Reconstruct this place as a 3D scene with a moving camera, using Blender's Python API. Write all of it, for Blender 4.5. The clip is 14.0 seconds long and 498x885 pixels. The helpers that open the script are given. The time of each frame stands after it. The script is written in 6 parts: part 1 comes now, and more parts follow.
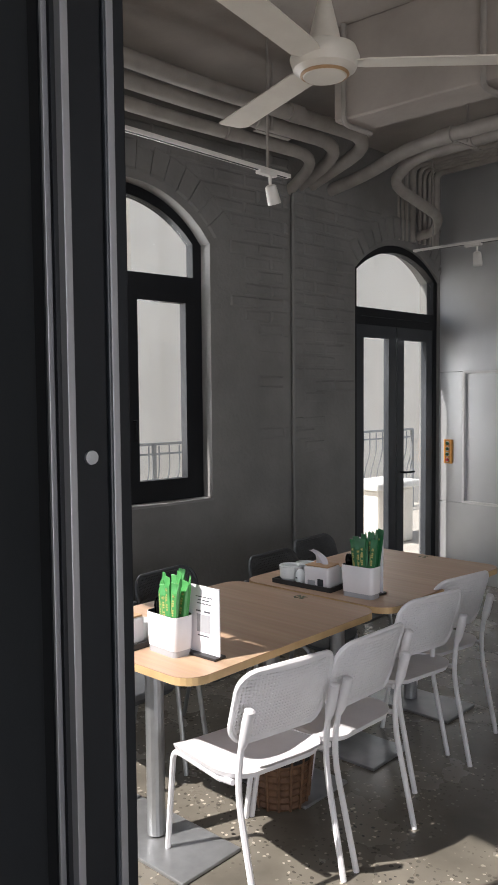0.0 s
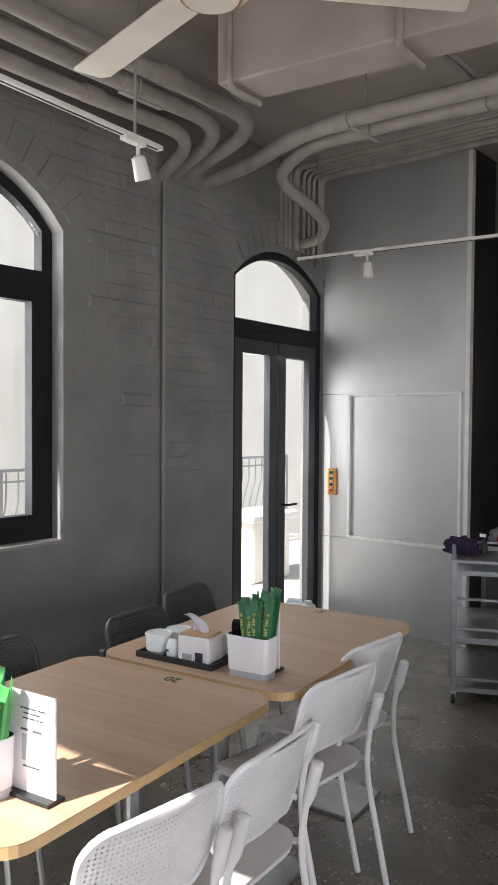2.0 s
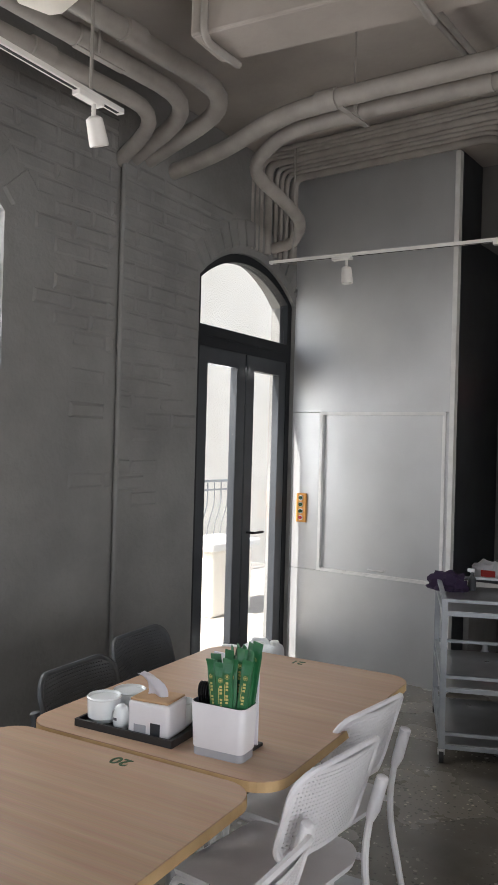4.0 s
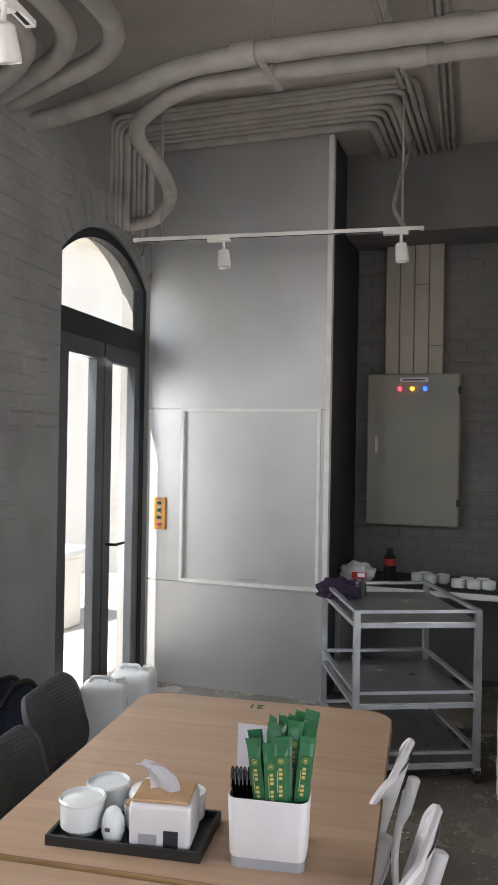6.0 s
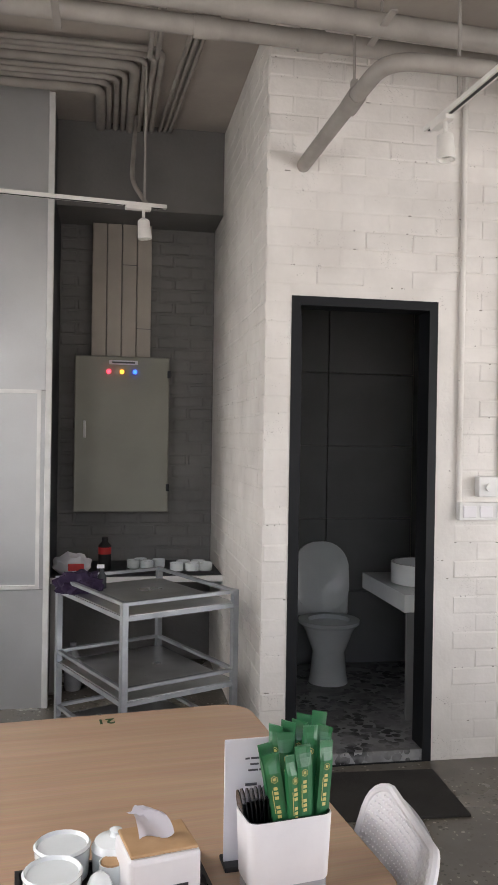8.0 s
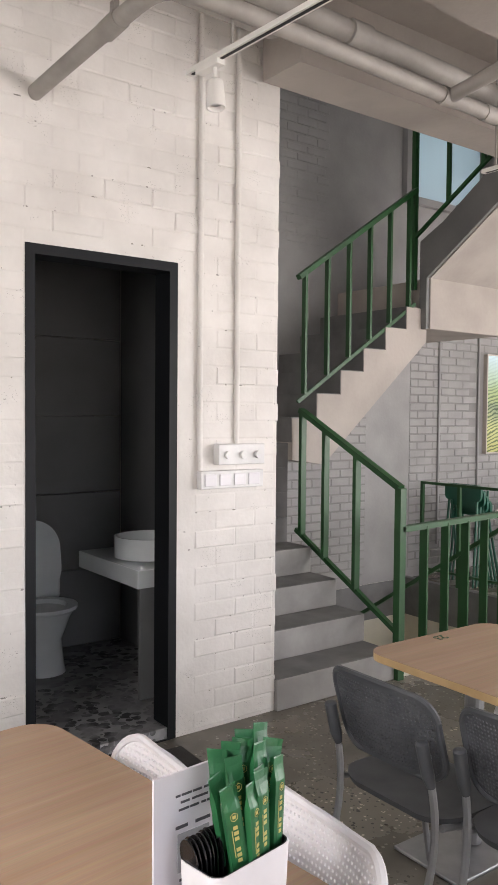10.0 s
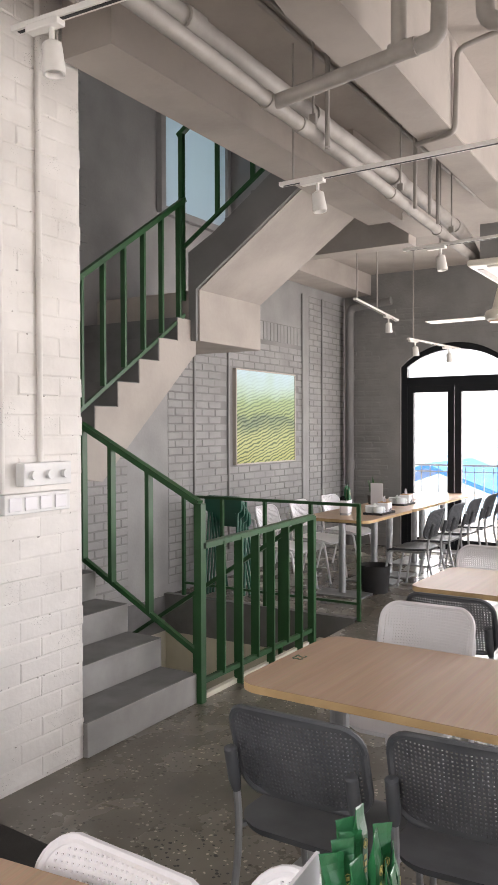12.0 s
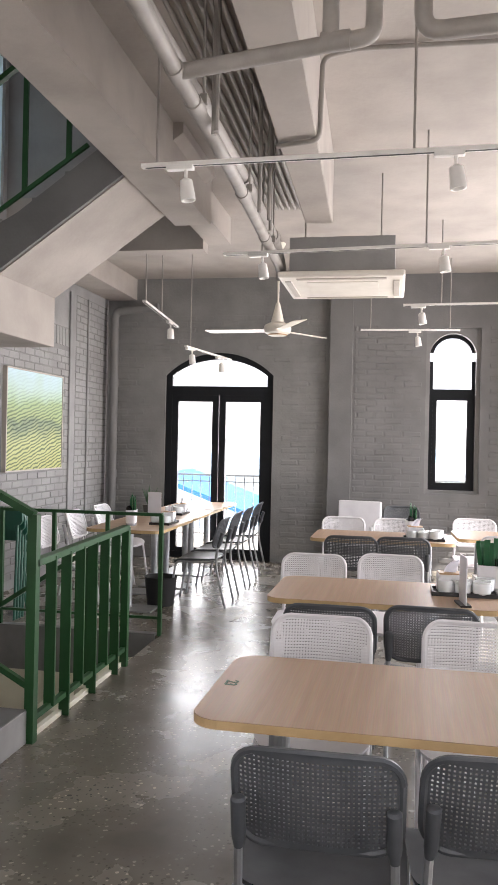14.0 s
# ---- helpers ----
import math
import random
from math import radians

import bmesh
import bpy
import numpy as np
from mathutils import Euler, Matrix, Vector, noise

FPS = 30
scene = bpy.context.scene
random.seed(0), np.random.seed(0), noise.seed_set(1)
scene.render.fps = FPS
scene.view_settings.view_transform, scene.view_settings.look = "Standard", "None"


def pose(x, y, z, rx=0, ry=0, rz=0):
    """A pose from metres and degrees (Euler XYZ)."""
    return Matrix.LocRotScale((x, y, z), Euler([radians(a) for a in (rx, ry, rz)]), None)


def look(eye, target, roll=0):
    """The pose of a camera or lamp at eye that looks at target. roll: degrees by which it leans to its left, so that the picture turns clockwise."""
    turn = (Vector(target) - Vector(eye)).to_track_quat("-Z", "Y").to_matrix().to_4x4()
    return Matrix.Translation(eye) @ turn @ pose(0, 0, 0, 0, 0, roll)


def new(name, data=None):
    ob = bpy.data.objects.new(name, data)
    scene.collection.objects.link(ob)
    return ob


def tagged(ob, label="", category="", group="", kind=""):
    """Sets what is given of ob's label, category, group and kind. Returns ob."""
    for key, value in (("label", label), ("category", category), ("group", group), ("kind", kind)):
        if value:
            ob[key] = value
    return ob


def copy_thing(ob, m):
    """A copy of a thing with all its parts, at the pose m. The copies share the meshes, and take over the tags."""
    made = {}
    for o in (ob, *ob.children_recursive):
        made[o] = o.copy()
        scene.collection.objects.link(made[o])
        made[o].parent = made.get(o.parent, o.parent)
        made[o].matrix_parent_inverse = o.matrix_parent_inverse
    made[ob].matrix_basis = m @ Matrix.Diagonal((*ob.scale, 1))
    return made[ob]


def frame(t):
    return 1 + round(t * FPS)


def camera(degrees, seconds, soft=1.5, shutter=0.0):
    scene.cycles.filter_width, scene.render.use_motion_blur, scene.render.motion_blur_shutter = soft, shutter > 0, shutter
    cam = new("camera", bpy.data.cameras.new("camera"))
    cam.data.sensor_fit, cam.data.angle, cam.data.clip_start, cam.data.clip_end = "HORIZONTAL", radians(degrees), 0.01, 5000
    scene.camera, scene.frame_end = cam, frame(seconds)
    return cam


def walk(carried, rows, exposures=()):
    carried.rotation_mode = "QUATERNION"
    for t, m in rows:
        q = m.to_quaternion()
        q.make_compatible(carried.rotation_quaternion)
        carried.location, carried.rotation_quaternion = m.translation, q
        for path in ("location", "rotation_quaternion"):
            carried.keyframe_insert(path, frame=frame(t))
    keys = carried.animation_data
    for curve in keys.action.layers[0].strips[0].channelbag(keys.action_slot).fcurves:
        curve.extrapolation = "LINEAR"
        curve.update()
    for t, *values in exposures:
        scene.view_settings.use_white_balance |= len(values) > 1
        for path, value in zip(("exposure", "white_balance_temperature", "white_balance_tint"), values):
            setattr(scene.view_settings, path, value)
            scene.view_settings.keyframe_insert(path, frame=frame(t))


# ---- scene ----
cam = camera(35.0, 14.0, soft=1.6)
PATH = [
    (0, (4.187, -1.116, 1.722), (2.682, 0.195, 1.598), -0.5),
    (0.5, (3.972, -0.98, 1.697), (2.583, 0.454, 1.583), -0.6),
    (1, (3.802, -0.758, 1.686), (2.518, 0.771, 1.576), -0.4),
    (1.5, (3.651, -0.631, 1.689), (2.433, 0.952, 1.598), 0.3),
    (2, (3.563, -0.541, 1.699), (2.3, 1.008, 1.637), 0.4),
    (2.2, (3.528, -0.467, 1.691), (2.216, 1.042, 1.648), 0.5),
    (4.3, (3.032, -0.053, 1.65), (1.911, 1.604, 1.658), 1.3),
    (4.5, (2.944, 0.007, 1.663), (1.863, 1.69, 1.662), 0.9),
    (5, (2.758, 0.077, 1.673), (1.75, 1.804, 1.677), 0.0),
    (5.5, (2.543, 0.045, 1.673), (1.709, 1.863, 1.683), 0.2),
    (6, (2.312, 0.017, 1.673), (1.658, 1.907, 1.675), 1.0),
    (6.5, (2.093, 0.058, 1.647), (1.571, 1.989, 1.635), 1.0),
    (7, (1.886, 0.094, 1.658), (1.624, 2.077, 1.639), 0.8),
    (7.5, (1.654, 0.088, 1.661), (1.668, 2.088, 1.662), 0.8),
    (8, (1.475, 0.155, 1.643), (1.825, 2.124, 1.629), 0.9),
    (8.5, (1.385, 0.258, 1.607), (2.026, 2.152, 1.583), 0.3),
    (8.7, (1.347, 0.313, 1.649), (2.107, 2.162, 1.591), 0.3),
    (10.8, (1.028, 0.827, 1.597), (2.425, 2.257, 1.548), 0.2),
    (11, (1.024, 0.88, 1.595), (2.49, 2.24, 1.542), 0.1),
    (11.5, (0.964, 1.045, 1.606), (2.586, 2.214, 1.556), -0.4),
    (12, (0.918, 1.237, 1.612), (2.616, 2.294, 1.575), -0.2),
    (12.5, (0.943, 1.414, 1.623), (2.714, 2.344, 1.62), -1.3),
    (13, (0.956, 1.594, 1.601), (2.827, 2.301, 1.617), -0.9),
    (13.2, (0.894, 1.7, 1.624), (2.79, 2.339, 1.629), -0.8),
    (13.5, (0.854, 1.879, 1.611), (2.777, 2.43, 1.613), 0.1),
    (14, (0.896, 2.109, 1.573), (2.862, 2.473, 1.568), 1.2),
]
walk(cam, [(t, look(e, g, r)) for t, e, g, r in PATH], [(0, 0.68, 6200, 14), (1, 0.85, 6200, 14), (2, 1.35, 6200, 13), (4.5, 1.45, 6200, 13), (6.5, 1.65, 6250, 13), (7.2, 1.62, 6300, 14), (8, 1.80, 6400, 15), (8.5, 2.03, 6430, 16), (11, 2.05, 6500, 17), (12.5, 2.00, 6450, 17), (14, 2.10, 6300, 17)])

# ---- light ----
world = bpy.data.worlds.new("sky")
scene.world = world
world.use_nodes = True
_nt = world.node_tree
_sky = _nt.nodes.new("ShaderNodeTexSky")
_sky.sky_type = "NISHITA"
_sky.sun_disc = False
SUN_EL, SUN_AZ = 49.0, 193.0     # degrees; azimuth clockwise from +y
_sky.sun_elevation, _sky.sun_rotation = radians(SUN_EL), radians(SUN_AZ)
_sky.air_density, _sky.dust_density, _sky.ozone_density = 1.0, 0.7, 1.0
_bg = _nt.nodes["Background"]
_bg.inputs[1].default_value = 0.11
_pale = _nt.nodes.new("ShaderNodeHueSaturation")      # hazy white sky
_pale.inputs["Saturation"].default_value = 0.35
_nt.links.new(_sky.outputs[0], _pale.inputs["Color"])
_nt.links.new(_pale.outputs[0], _bg.inputs[0])

_sun = bpy.data.lights.new("sun", "SUN")
_sun.energy, _sun.angle, _sun.color = 5.0, radians(0.6), (1.0, 0.93, 0.82)
_so = new("sun", _sun)
_d = Vector((math.sin(radians(SUN_AZ)) * math.cos(radians(SUN_EL)), math.cos(radians(SUN_AZ)) * math.cos(radians(SUN_EL)), math.sin(radians(SUN_EL))))
_so.matrix_world = look(_d * 40, (0, 0, 0))


def area_light(name, eye, target, w, h, power, col=(1.0, 0.97, 0.92)):
    """Area lamp: sky light entering an opening, or a fill for an unseen floor."""
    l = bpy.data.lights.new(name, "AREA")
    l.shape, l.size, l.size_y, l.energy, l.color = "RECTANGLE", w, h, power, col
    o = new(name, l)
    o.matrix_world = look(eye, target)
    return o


area_light("daylight_window", (-0.35, 1.56, 1.95), (2.6, 3.0, 0.8), 1.2, 1.7, 23)
area_light("daylight_terrace_door", (-0.8, 4.2, 1.4), (1.0, 3.9, 0.0), 1.0, 2.0, 12)
area_light("daylight_sea_door", (11.5, 4.43, 1.3), (6, 4.4, 1.0), 1.3, 2.4, 28)
area_light("daylight_narrow_window", (11.4, 1.45, 1.9), (6, 1.45, 1.4), 0.5, 1.8, 10)
area_light("daylight_shopfront", (8.1, -0.85, 1.5), (5.0, 4, 2.3), 4.8, 2.3, 75)
area_light("daylight_entrance", (4.5, -0.62, 1.4), (5.4, 4, 1.3), 1.4, 2.2, 7)
# added unseen lamp in the stair pit, stands in for the floor below
area_light("lower_floor_light", (6.7, 4.5, -2.9), (5.9, 4.7, 0.5), 0.8, 1.0, 5)
# added lamp without an opening, brightens the upper stairwell wall
area_light("daylight_upper_floor", (5.2, 4.1, 6.1), (5.0, 5.9, 3.6), 1.6, 0.8, 5)


# ---- materials ----
def mat(name, c1, c2=None, rough=0.6, metal=0.0, scale=6.0, fine=60.0, bump=0.1, dist=0.004, spec=0.5, rvar=0.08, obj_var=0.0, detail=6.0, coat=0.0):
    """Two scales of tone variation, roughness variation and a fine bump."""
    m = bpy.data.materials.new(name)
    m.use_nodes = True
    nt = m.node_tree
    b = nt.nodes["Principled BSDF"]
    tc = nt.nodes.new("ShaderNodeTexCoord")
    n1 = nt.nodes.new("ShaderNodeTexNoise")
    n1.inputs["Scale"].default_value, n1.inputs["Detail"].default_value = scale, detail
    n2 = nt.nodes.new("ShaderNodeTexNoise")
    n2.inputs["Scale"].default_value, n2.inputs["Detail"].default_value = fine, 4
    geo = nt.nodes.new("ShaderNodeNewGeometry")
    for n in (n1, n2):
        nt.links.new(geo.outputs["Position"] if obj_var >= 0 else tc.outputs["Object"], n.inputs["Vector"])
    c2 = c2 or tuple(v * 0.86 for v in c1)
    mix = nt.nodes.new("ShaderNodeMix")
    mix.data_type = "RGBA"
    mix.inputs["A"].default_value, mix.inputs["B"].default_value = (*c1, 1), (*c2, 1)
    add = nt.nodes.new("ShaderNodeMath")
    add.operation = "MULTIPLY_ADD"
    nt.links.new(n2.outputs["Fac"], add.inputs[0])
    add.inputs[1].default_value = 0.35
    ramp = nt.nodes.new("ShaderNodeMapRange")
    ramp.inputs["From Min"].default_value, ramp.inputs["From Max"].default_value = 0.36, 0.68
    nt.links.new(n1.outputs["Fac"], ramp.inputs["Value"])
    off = nt.nodes.new("ShaderNodeMath")
    off.operation = "SUBTRACT"
    nt.links.new(ramp.outputs[0], off.inputs[0])
    off.inputs[1].default_value = 0.175
    nt.links.new(off.outputs[0], add.inputs[2])
    add.use_clamp = True
    nt.links.new(add.outputs[0], mix.inputs["Factor"])
    colour = mix.outputs["Result"]
    if obj_var > 0:
        oi = nt.nodes.new("ShaderNodeObjectInfo")
        hsv = nt.nodes.new("ShaderNodeHueSaturation")
        mr = nt.nodes.new("ShaderNodeMapRange")
        mr.inputs["To Min"].default_value, mr.inputs["To Max"].default_value = 1 - obj_var, 1 + obj_var
        nt.links.new(oi.outputs["Random"], mr.inputs["Value"])
        nt.links.new(mr.outputs[0], hsv.inputs["Value"])
        nt.links.new(colour, hsv.inputs["Color"])
        colour = hsv.outputs[0]
    nt.links.new(colour, b.inputs["Base Color"])
    rr = nt.nodes.new("ShaderNodeMapRange")
    rr.inputs["To Min"].default_value, rr.inputs["To Max"].default_value = max(0.03, rough - rvar), min(1, rough + rvar)
    nt.links.new(n1.outputs["Fac"], rr.inputs["Value"])
    nt.links.new(rr.outputs[0], b.inputs["Roughness"])
    b.inputs["Metallic"].default_value = metal
    b.inputs["Specular IOR Level"].default_value = spec
    b.inputs["Coat Weight"].default_value = coat
    if bump:
        bp = nt.nodes.new("ShaderNodeBump")
        bp.inputs["Strength"].default_value, bp.inputs["Distance"].default_value = bump, dist
        nt.links.new(n2.outputs["Fac"], bp.inputs["Height"])
        nt.links.new(bp.outputs[0], b.inputs["Normal"])
    return m


def glow(name, col, strength):
    m = bpy.data.materials.new(name)
    m.use_nodes = True
    b = m.node_tree.nodes["Principled BSDF"]
    b.inputs["Base Color"].default_value = (*col, 1)
    b.inputs["Emission Color"].default_value = (*col, 1)
    b.inputs["Emission Strength"].default_value = strength
    return m


def glass(name, col=(0.98, 0.99, 0.985), rough=0.0):
    """Thin clear pane: mostly see-through with a faint mirror."""
    m = bpy.data.materials.new(name)
    m.use_nodes = True
    nt = m.node_tree
    nt.nodes.remove(nt.nodes["Principled BSDF"])
    tr, gl, fr, pw, mx = (nt.nodes.new("ShaderNode" + k) for k in ("BsdfTransparent", "BsdfGlossy", "LayerWeight", "Math", "MixShader"))
    tr.inputs[0].default_value = (*col, 1)
    gl.inputs["Roughness"].default_value = rough
    pw.operation = "POWER"
    nt.links.new(fr.outputs["Facing"], pw.inputs[0])
    pw.inputs[1].default_value = 4.0
    half = nt.nodes.new("ShaderNodeMath")
    half.operation = "MULTIPLY_ADD"
    nt.links.new(pw.outputs[0], half.inputs[0])
    half.inputs[1].default_value, half.inputs[2].default_value = 0.4, 0.03
    nt.links.new(half.outputs[0], mx.inputs[0])
    nt.links.new(tr.outputs[0], mx.inputs[1])
    nt.links.new(gl.outputs[0], mx.inputs[2])
    nt.links.new(mx.outputs[0], nt.nodes["Material Output"].inputs[0])
    return m


def wood(name, c1, c2, c3):
    """Oak laminate: long grain with cathedral figures along the local x axis."""
    m = bpy.data.materials.new(name)
    m.use_nodes = True
    nt = m.node_tree
    b = nt.nodes["Principled BSDF"]
    tc, mp, nz, wv = (nt.nodes.new("ShaderNode" + k) for k in ("TexCoord", "Mapping", "TexNoise", "TexWave"))
    nt.links.new(tc.outputs["Object"], mp.inputs[0])
    mp.inputs["Scale"].default_value = (0.75, 9.0, 9.0)
    nt.links.new(mp.outputs[0], nz.inputs["Vector"])
    nz.inputs["Scale"].default_value, nz.inputs["Detail"].default_value, nz.inputs["Distortion"].default_value = 1.3, 6, 0.6
    mp2 = nt.nodes.new("ShaderNodeMapping")
    nt.links.new(tc.outputs["Object"], mp2.inputs[0])
    mp2.inputs["Scale"].default_value = (0.35, 5.0, 5.0)
    nt.links.new(mp2.outputs[0], wv.inputs["Vector"])
    wv.bands_direction = "Y"
    wv.inputs["Scale"].default_value, wv.inputs["Distortion"].default_value = 1.6, 7.0
    wv.inputs["Detail"].default_value, wv.inputs["Detail Scale"].default_value = 3.0, 0.8
    fib = nt.nodes.new("ShaderNodeTexNoise")
    mp3 = nt.nodes.new("ShaderNodeMapping")
    nt.links.new(tc.outputs["Object"], mp3.inputs[0])
    mp3.inputs["Scale"].default_value = (6.0, 220.0, 220.0)
    nt.links.new(mp3.outputs[0], fib.inputs["Vector"])
    fib.inputs["Scale"].default_value = 1.0
    r = nt.nodes.new("ShaderNodeValToRGB")
    r.color_ramp.elements[0].color, r.color_ramp.elements[1].color = (*c1, 1), (*c2, 1)
    r.color_ramp.elements[0].position, r.color_ramp.elements[1].position = 0.3, 0.72
    nt.links.new(nz.outputs["Fac"], r.inputs[0])
    mx = nt.nodes.new("ShaderNodeMix")
    mx.data_type = "RGBA"
    mx.inputs["B"].default_value = (*c3, 1)
    mul = nt.nodes.new("ShaderNodeMath")
    mul.operation = "MULTIPLY"
    nt.links.new(wv.outputs["Fac"], mul.inputs[0])
    mul.inputs[1].default_value = 0.17
    nt.links.new(mul.outputs[0], mx.inputs["Factor"])
    nt.links.new(r.outputs[0], mx.inputs["A"])
    mx2 = nt.nodes.new("ShaderNodeMix")
    mx2.data_type = "RGBA"
    mx2.blend_type = "MULTIPLY"
    mx2.inputs["Factor"].default_value = 0.3
    nt.links.new(mx.outputs["Result"], mx2.inputs["A"])
    nt.links.new(fib.outputs["Color"], mx2.inputs["B"])
    nt.links.new(mx2.outputs["Result"], b.inputs["Base Color"])
    b.inputs["Roughness"].default_value = 0.42
    bp = nt.nodes.new("ShaderNodeBump")
    bp.inputs["Strength"].default_value, bp.inputs["Distance"].default_value = 0.06, 0.001
    nt.links.new(fib.outputs["Fac"], bp.inputs["Height"])
    nt.links.new(bp.outputs[0], b.inputs["Normal"])
    return m


def speckled(name, base, dark, light, rough, cell=42.0, patch=2.2, spread=0.16, coat=0.0, reach=0.52):
    """Ground concrete or terrazzo: a matrix with dark and pale chips, in cloudy patches."""
    m = bpy.data.materials.new(name)
    m.use_nodes = True
    nt = m.node_tree
    b = nt.nodes["Principled BSDF"]
    geo = nt.nodes.new("ShaderNodeNewGeometry")

    def node(k, **kw):
        n = nt.nodes.new("ShaderNode" + k)
        for a, v in kw.items():
            n.inputs[a].default_value = v
        return n
    warp = node("TexNoise", Scale=cell * 0.8, Detail=2.0)
    nt.links.new(geo.outputs["Position"], warp.inputs["Vector"])
    mad = nt.nodes.new("ShaderNodeVectorMath")
    mad.operation = "MULTIPLY_ADD"
    nt.links.new(warp.outputs["Color"], mad.inputs[0])
    mad.inputs[1].default_value = (0.02, 0.02, 0.02)
    nt.links.new(geo.outputs["Position"], mad.inputs[2])
    vo = node("TexVoronoi", Scale=cell)
    nt.links.new(mad.outputs[0], vo.inputs["Vector"])
    cloud = node("TexNoise", Scale=patch, Detail=7.0)
    nt.links.new(geo.outputs["Position"], cloud.inputs["Vector"])
    r0 = nt.nodes.new("ShaderNodeValToRGB")
    r0.color_ramp.elements[0].color = (*[v * (1 - spread * 2.2) for v in base], 1)
    r0.color_ramp.elements[1].color = (*[min(1, v * (1 + spread * 1.8)) for v in base], 1)
    r0.color_ramp.elements[0].position, r0.color_ramp.elements[1].position = 0.32, 0.7
    nt.links.new(cloud.outputs["Fac"], r0.inputs[0])
    sep = nt.nodes.new("ShaderNodeSeparateColor")
    nt.links.new(vo.outputs["Color"], sep.inputs[0])
    chip = nt.nodes.new("ShaderNodeMath")
    chip.operation = "LESS_THAN"
    nt.links.new(vo.outputs["Distance"], chip.inputs[0])
    sz = nt.nodes.new("ShaderNodeMath")
    sz.operation = "MULTIPLY"
    nt.links.new(sep.outputs["Blue"], sz.inputs[0])
    sz.inputs[1].default_value = reach
    nt.links.new(sz.outputs[0], chip.inputs[1])
    patchy = nt.nodes.new("ShaderNodeMapRange")
    patchy.inputs["From Min"].default_value, patchy.inputs["From Max"].default_value = 0.38, 0.62
    nt.links.new(cloud.outputs["Fac"], patchy.inputs["Value"])
    chipm = nt.nodes.new("ShaderNodeMath")
    chipm.operation = "MULTIPLY"
    nt.links.new(chip.outputs[0], chipm.inputs[0])
    nt.links.new(patchy.outputs[0], chipm.inputs[1])
    tone = nt.nodes.new("ShaderNodeValToRGB")
    tone.color_ramp.interpolation = "CONSTANT"
    tone.color_ramp.elements[0].color = (*dark, 1)
    tone.color_ramp.elements[1].color, tone.color_ramp.elements[1].position = (*light, 1), 0.62
    nt.links.new(sep.outputs["Red"], tone.inputs[0])
    mx = nt.nodes.new("ShaderNodeMix")
    mx.data_type = "RGBA"
    nt.links.new(chipm.outputs[0], mx.inputs["Factor"])
    nt.links.new(r0.outputs[0], mx.inputs["A"])
    nt.links.new(tone.outputs[0], mx.inputs["B"])
    nt.links.new(mx.outputs["Result"], b.inputs["Base Color"])
    rr = nt.nodes.new("ShaderNodeMapRange")
    rr.inputs["To Min"].default_value, rr.inputs["To Max"].default_value = rough - 0.07, rough + 0.16
    nt.links.new(cloud.outputs["Fac"], rr.inputs["Value"])
    nt.links.new(rr.outputs[0], b.inputs["Roughness"])
    b.inputs["Coat Weight"].default_value = coat
    bp = nt.nodes.new("ShaderNodeBump")
    bp.inputs["Strength"].default_value, bp.inputs["Distance"].default_value = 0.05, 0.002
    nt.links.new(warp.outputs["Fac"], bp.inputs["Height"])
    nt.links.new(bp.outputs[0], b.inputs["Normal"])
    return m


M = {}
M["grey"] = mat("grey_wall_paint", (0.235, 0.232, 0.226), (0.185, 0.183, 0.179), 0.72, scale=2.5, fine=32, bump=0.5, dist=0.009)
M["greyhall"] = mat("mid_grey_wall_paint", (0.195, 0.192, 0.188), (0.155, 0.153, 0.15), 0.75, scale=2.5, fine=45, bump=0.3, dist=0.006)
M["white"] = mat("white_wall_paint", (0.8, 0.775, 0.74), (0.68, 0.655, 0.62), 0.7, scale=3, fine=40, bump=0.35, dist=0.006, obj_var=0.03)
_m = M["white"]
_t = _m.node_tree
_geo, _map, _vo, _lt, _nz, _th, _ml, _mx = (_t.nodes.new("ShaderNode" + k) for k in ("NewGeometry", "Mapping", "TexVoronoi", "Math", "TexNoise", "Math", "Math", "Mix"))
_map.inputs["Scale"].default_value = (14.0, 14.0, 46.0)
_t.links.new(_geo.outputs["Position"], _map.inputs[0])
_t.links.new(_map.outputs[0], _vo.inputs["Vector"])
_lt.operation, _th.operation, _ml.operation = "LESS_THAN", "GREATER_THAN", "MULTIPLY"
_t.links.new(_vo.outputs["Distance"], _lt.inputs[0])
_lt.inputs[1].default_value = 0.17
_nz.inputs["Scale"].default_value = 7.0
_t.links.new(_geo.outputs["Position"], _nz.inputs["Vector"])
_t.links.new(_nz.outputs["Fac"], _th.inputs[0])
_th.inputs[1].default_value = 0.60
_t.links.new(_lt.outputs[0], _ml.inputs[0])
_t.links.new(_th.outputs[0], _ml.inputs[1])
_bs = _t.nodes["Principled BSDF"]
_src = _bs.inputs["Base Color"].links[0].from_socket
_mx.data_type = "RGBA"
# chipped paint along the bed joints
_sp, _ad, _pp, _jn, _mp2, _n2, _c2, _j2, _mm = (_t.nodes.new("ShaderNode" + k) for k in ("SeparateXYZ", "Math", "Math", "Math", "Mapping", "TexNoise", "Math", "Math", "Math"))
_t.links.new(_geo.outputs["Position"], _sp.inputs[0])
_ad.operation, _ad.inputs[1].default_value = "SUBTRACT", 0.013
_t.links.new(_sp.outputs["Z"], _ad.inputs[0])
_pp.operation, _pp.inputs[1].default_value = "PINGPONG", 0.046
_t.links.new(_ad.outputs[0], _pp.inputs[0])
_jn.operation, _jn.inputs[1].default_value = "LESS_THAN", 0.003
_t.links.new(_pp.outputs[0], _jn.inputs[0])
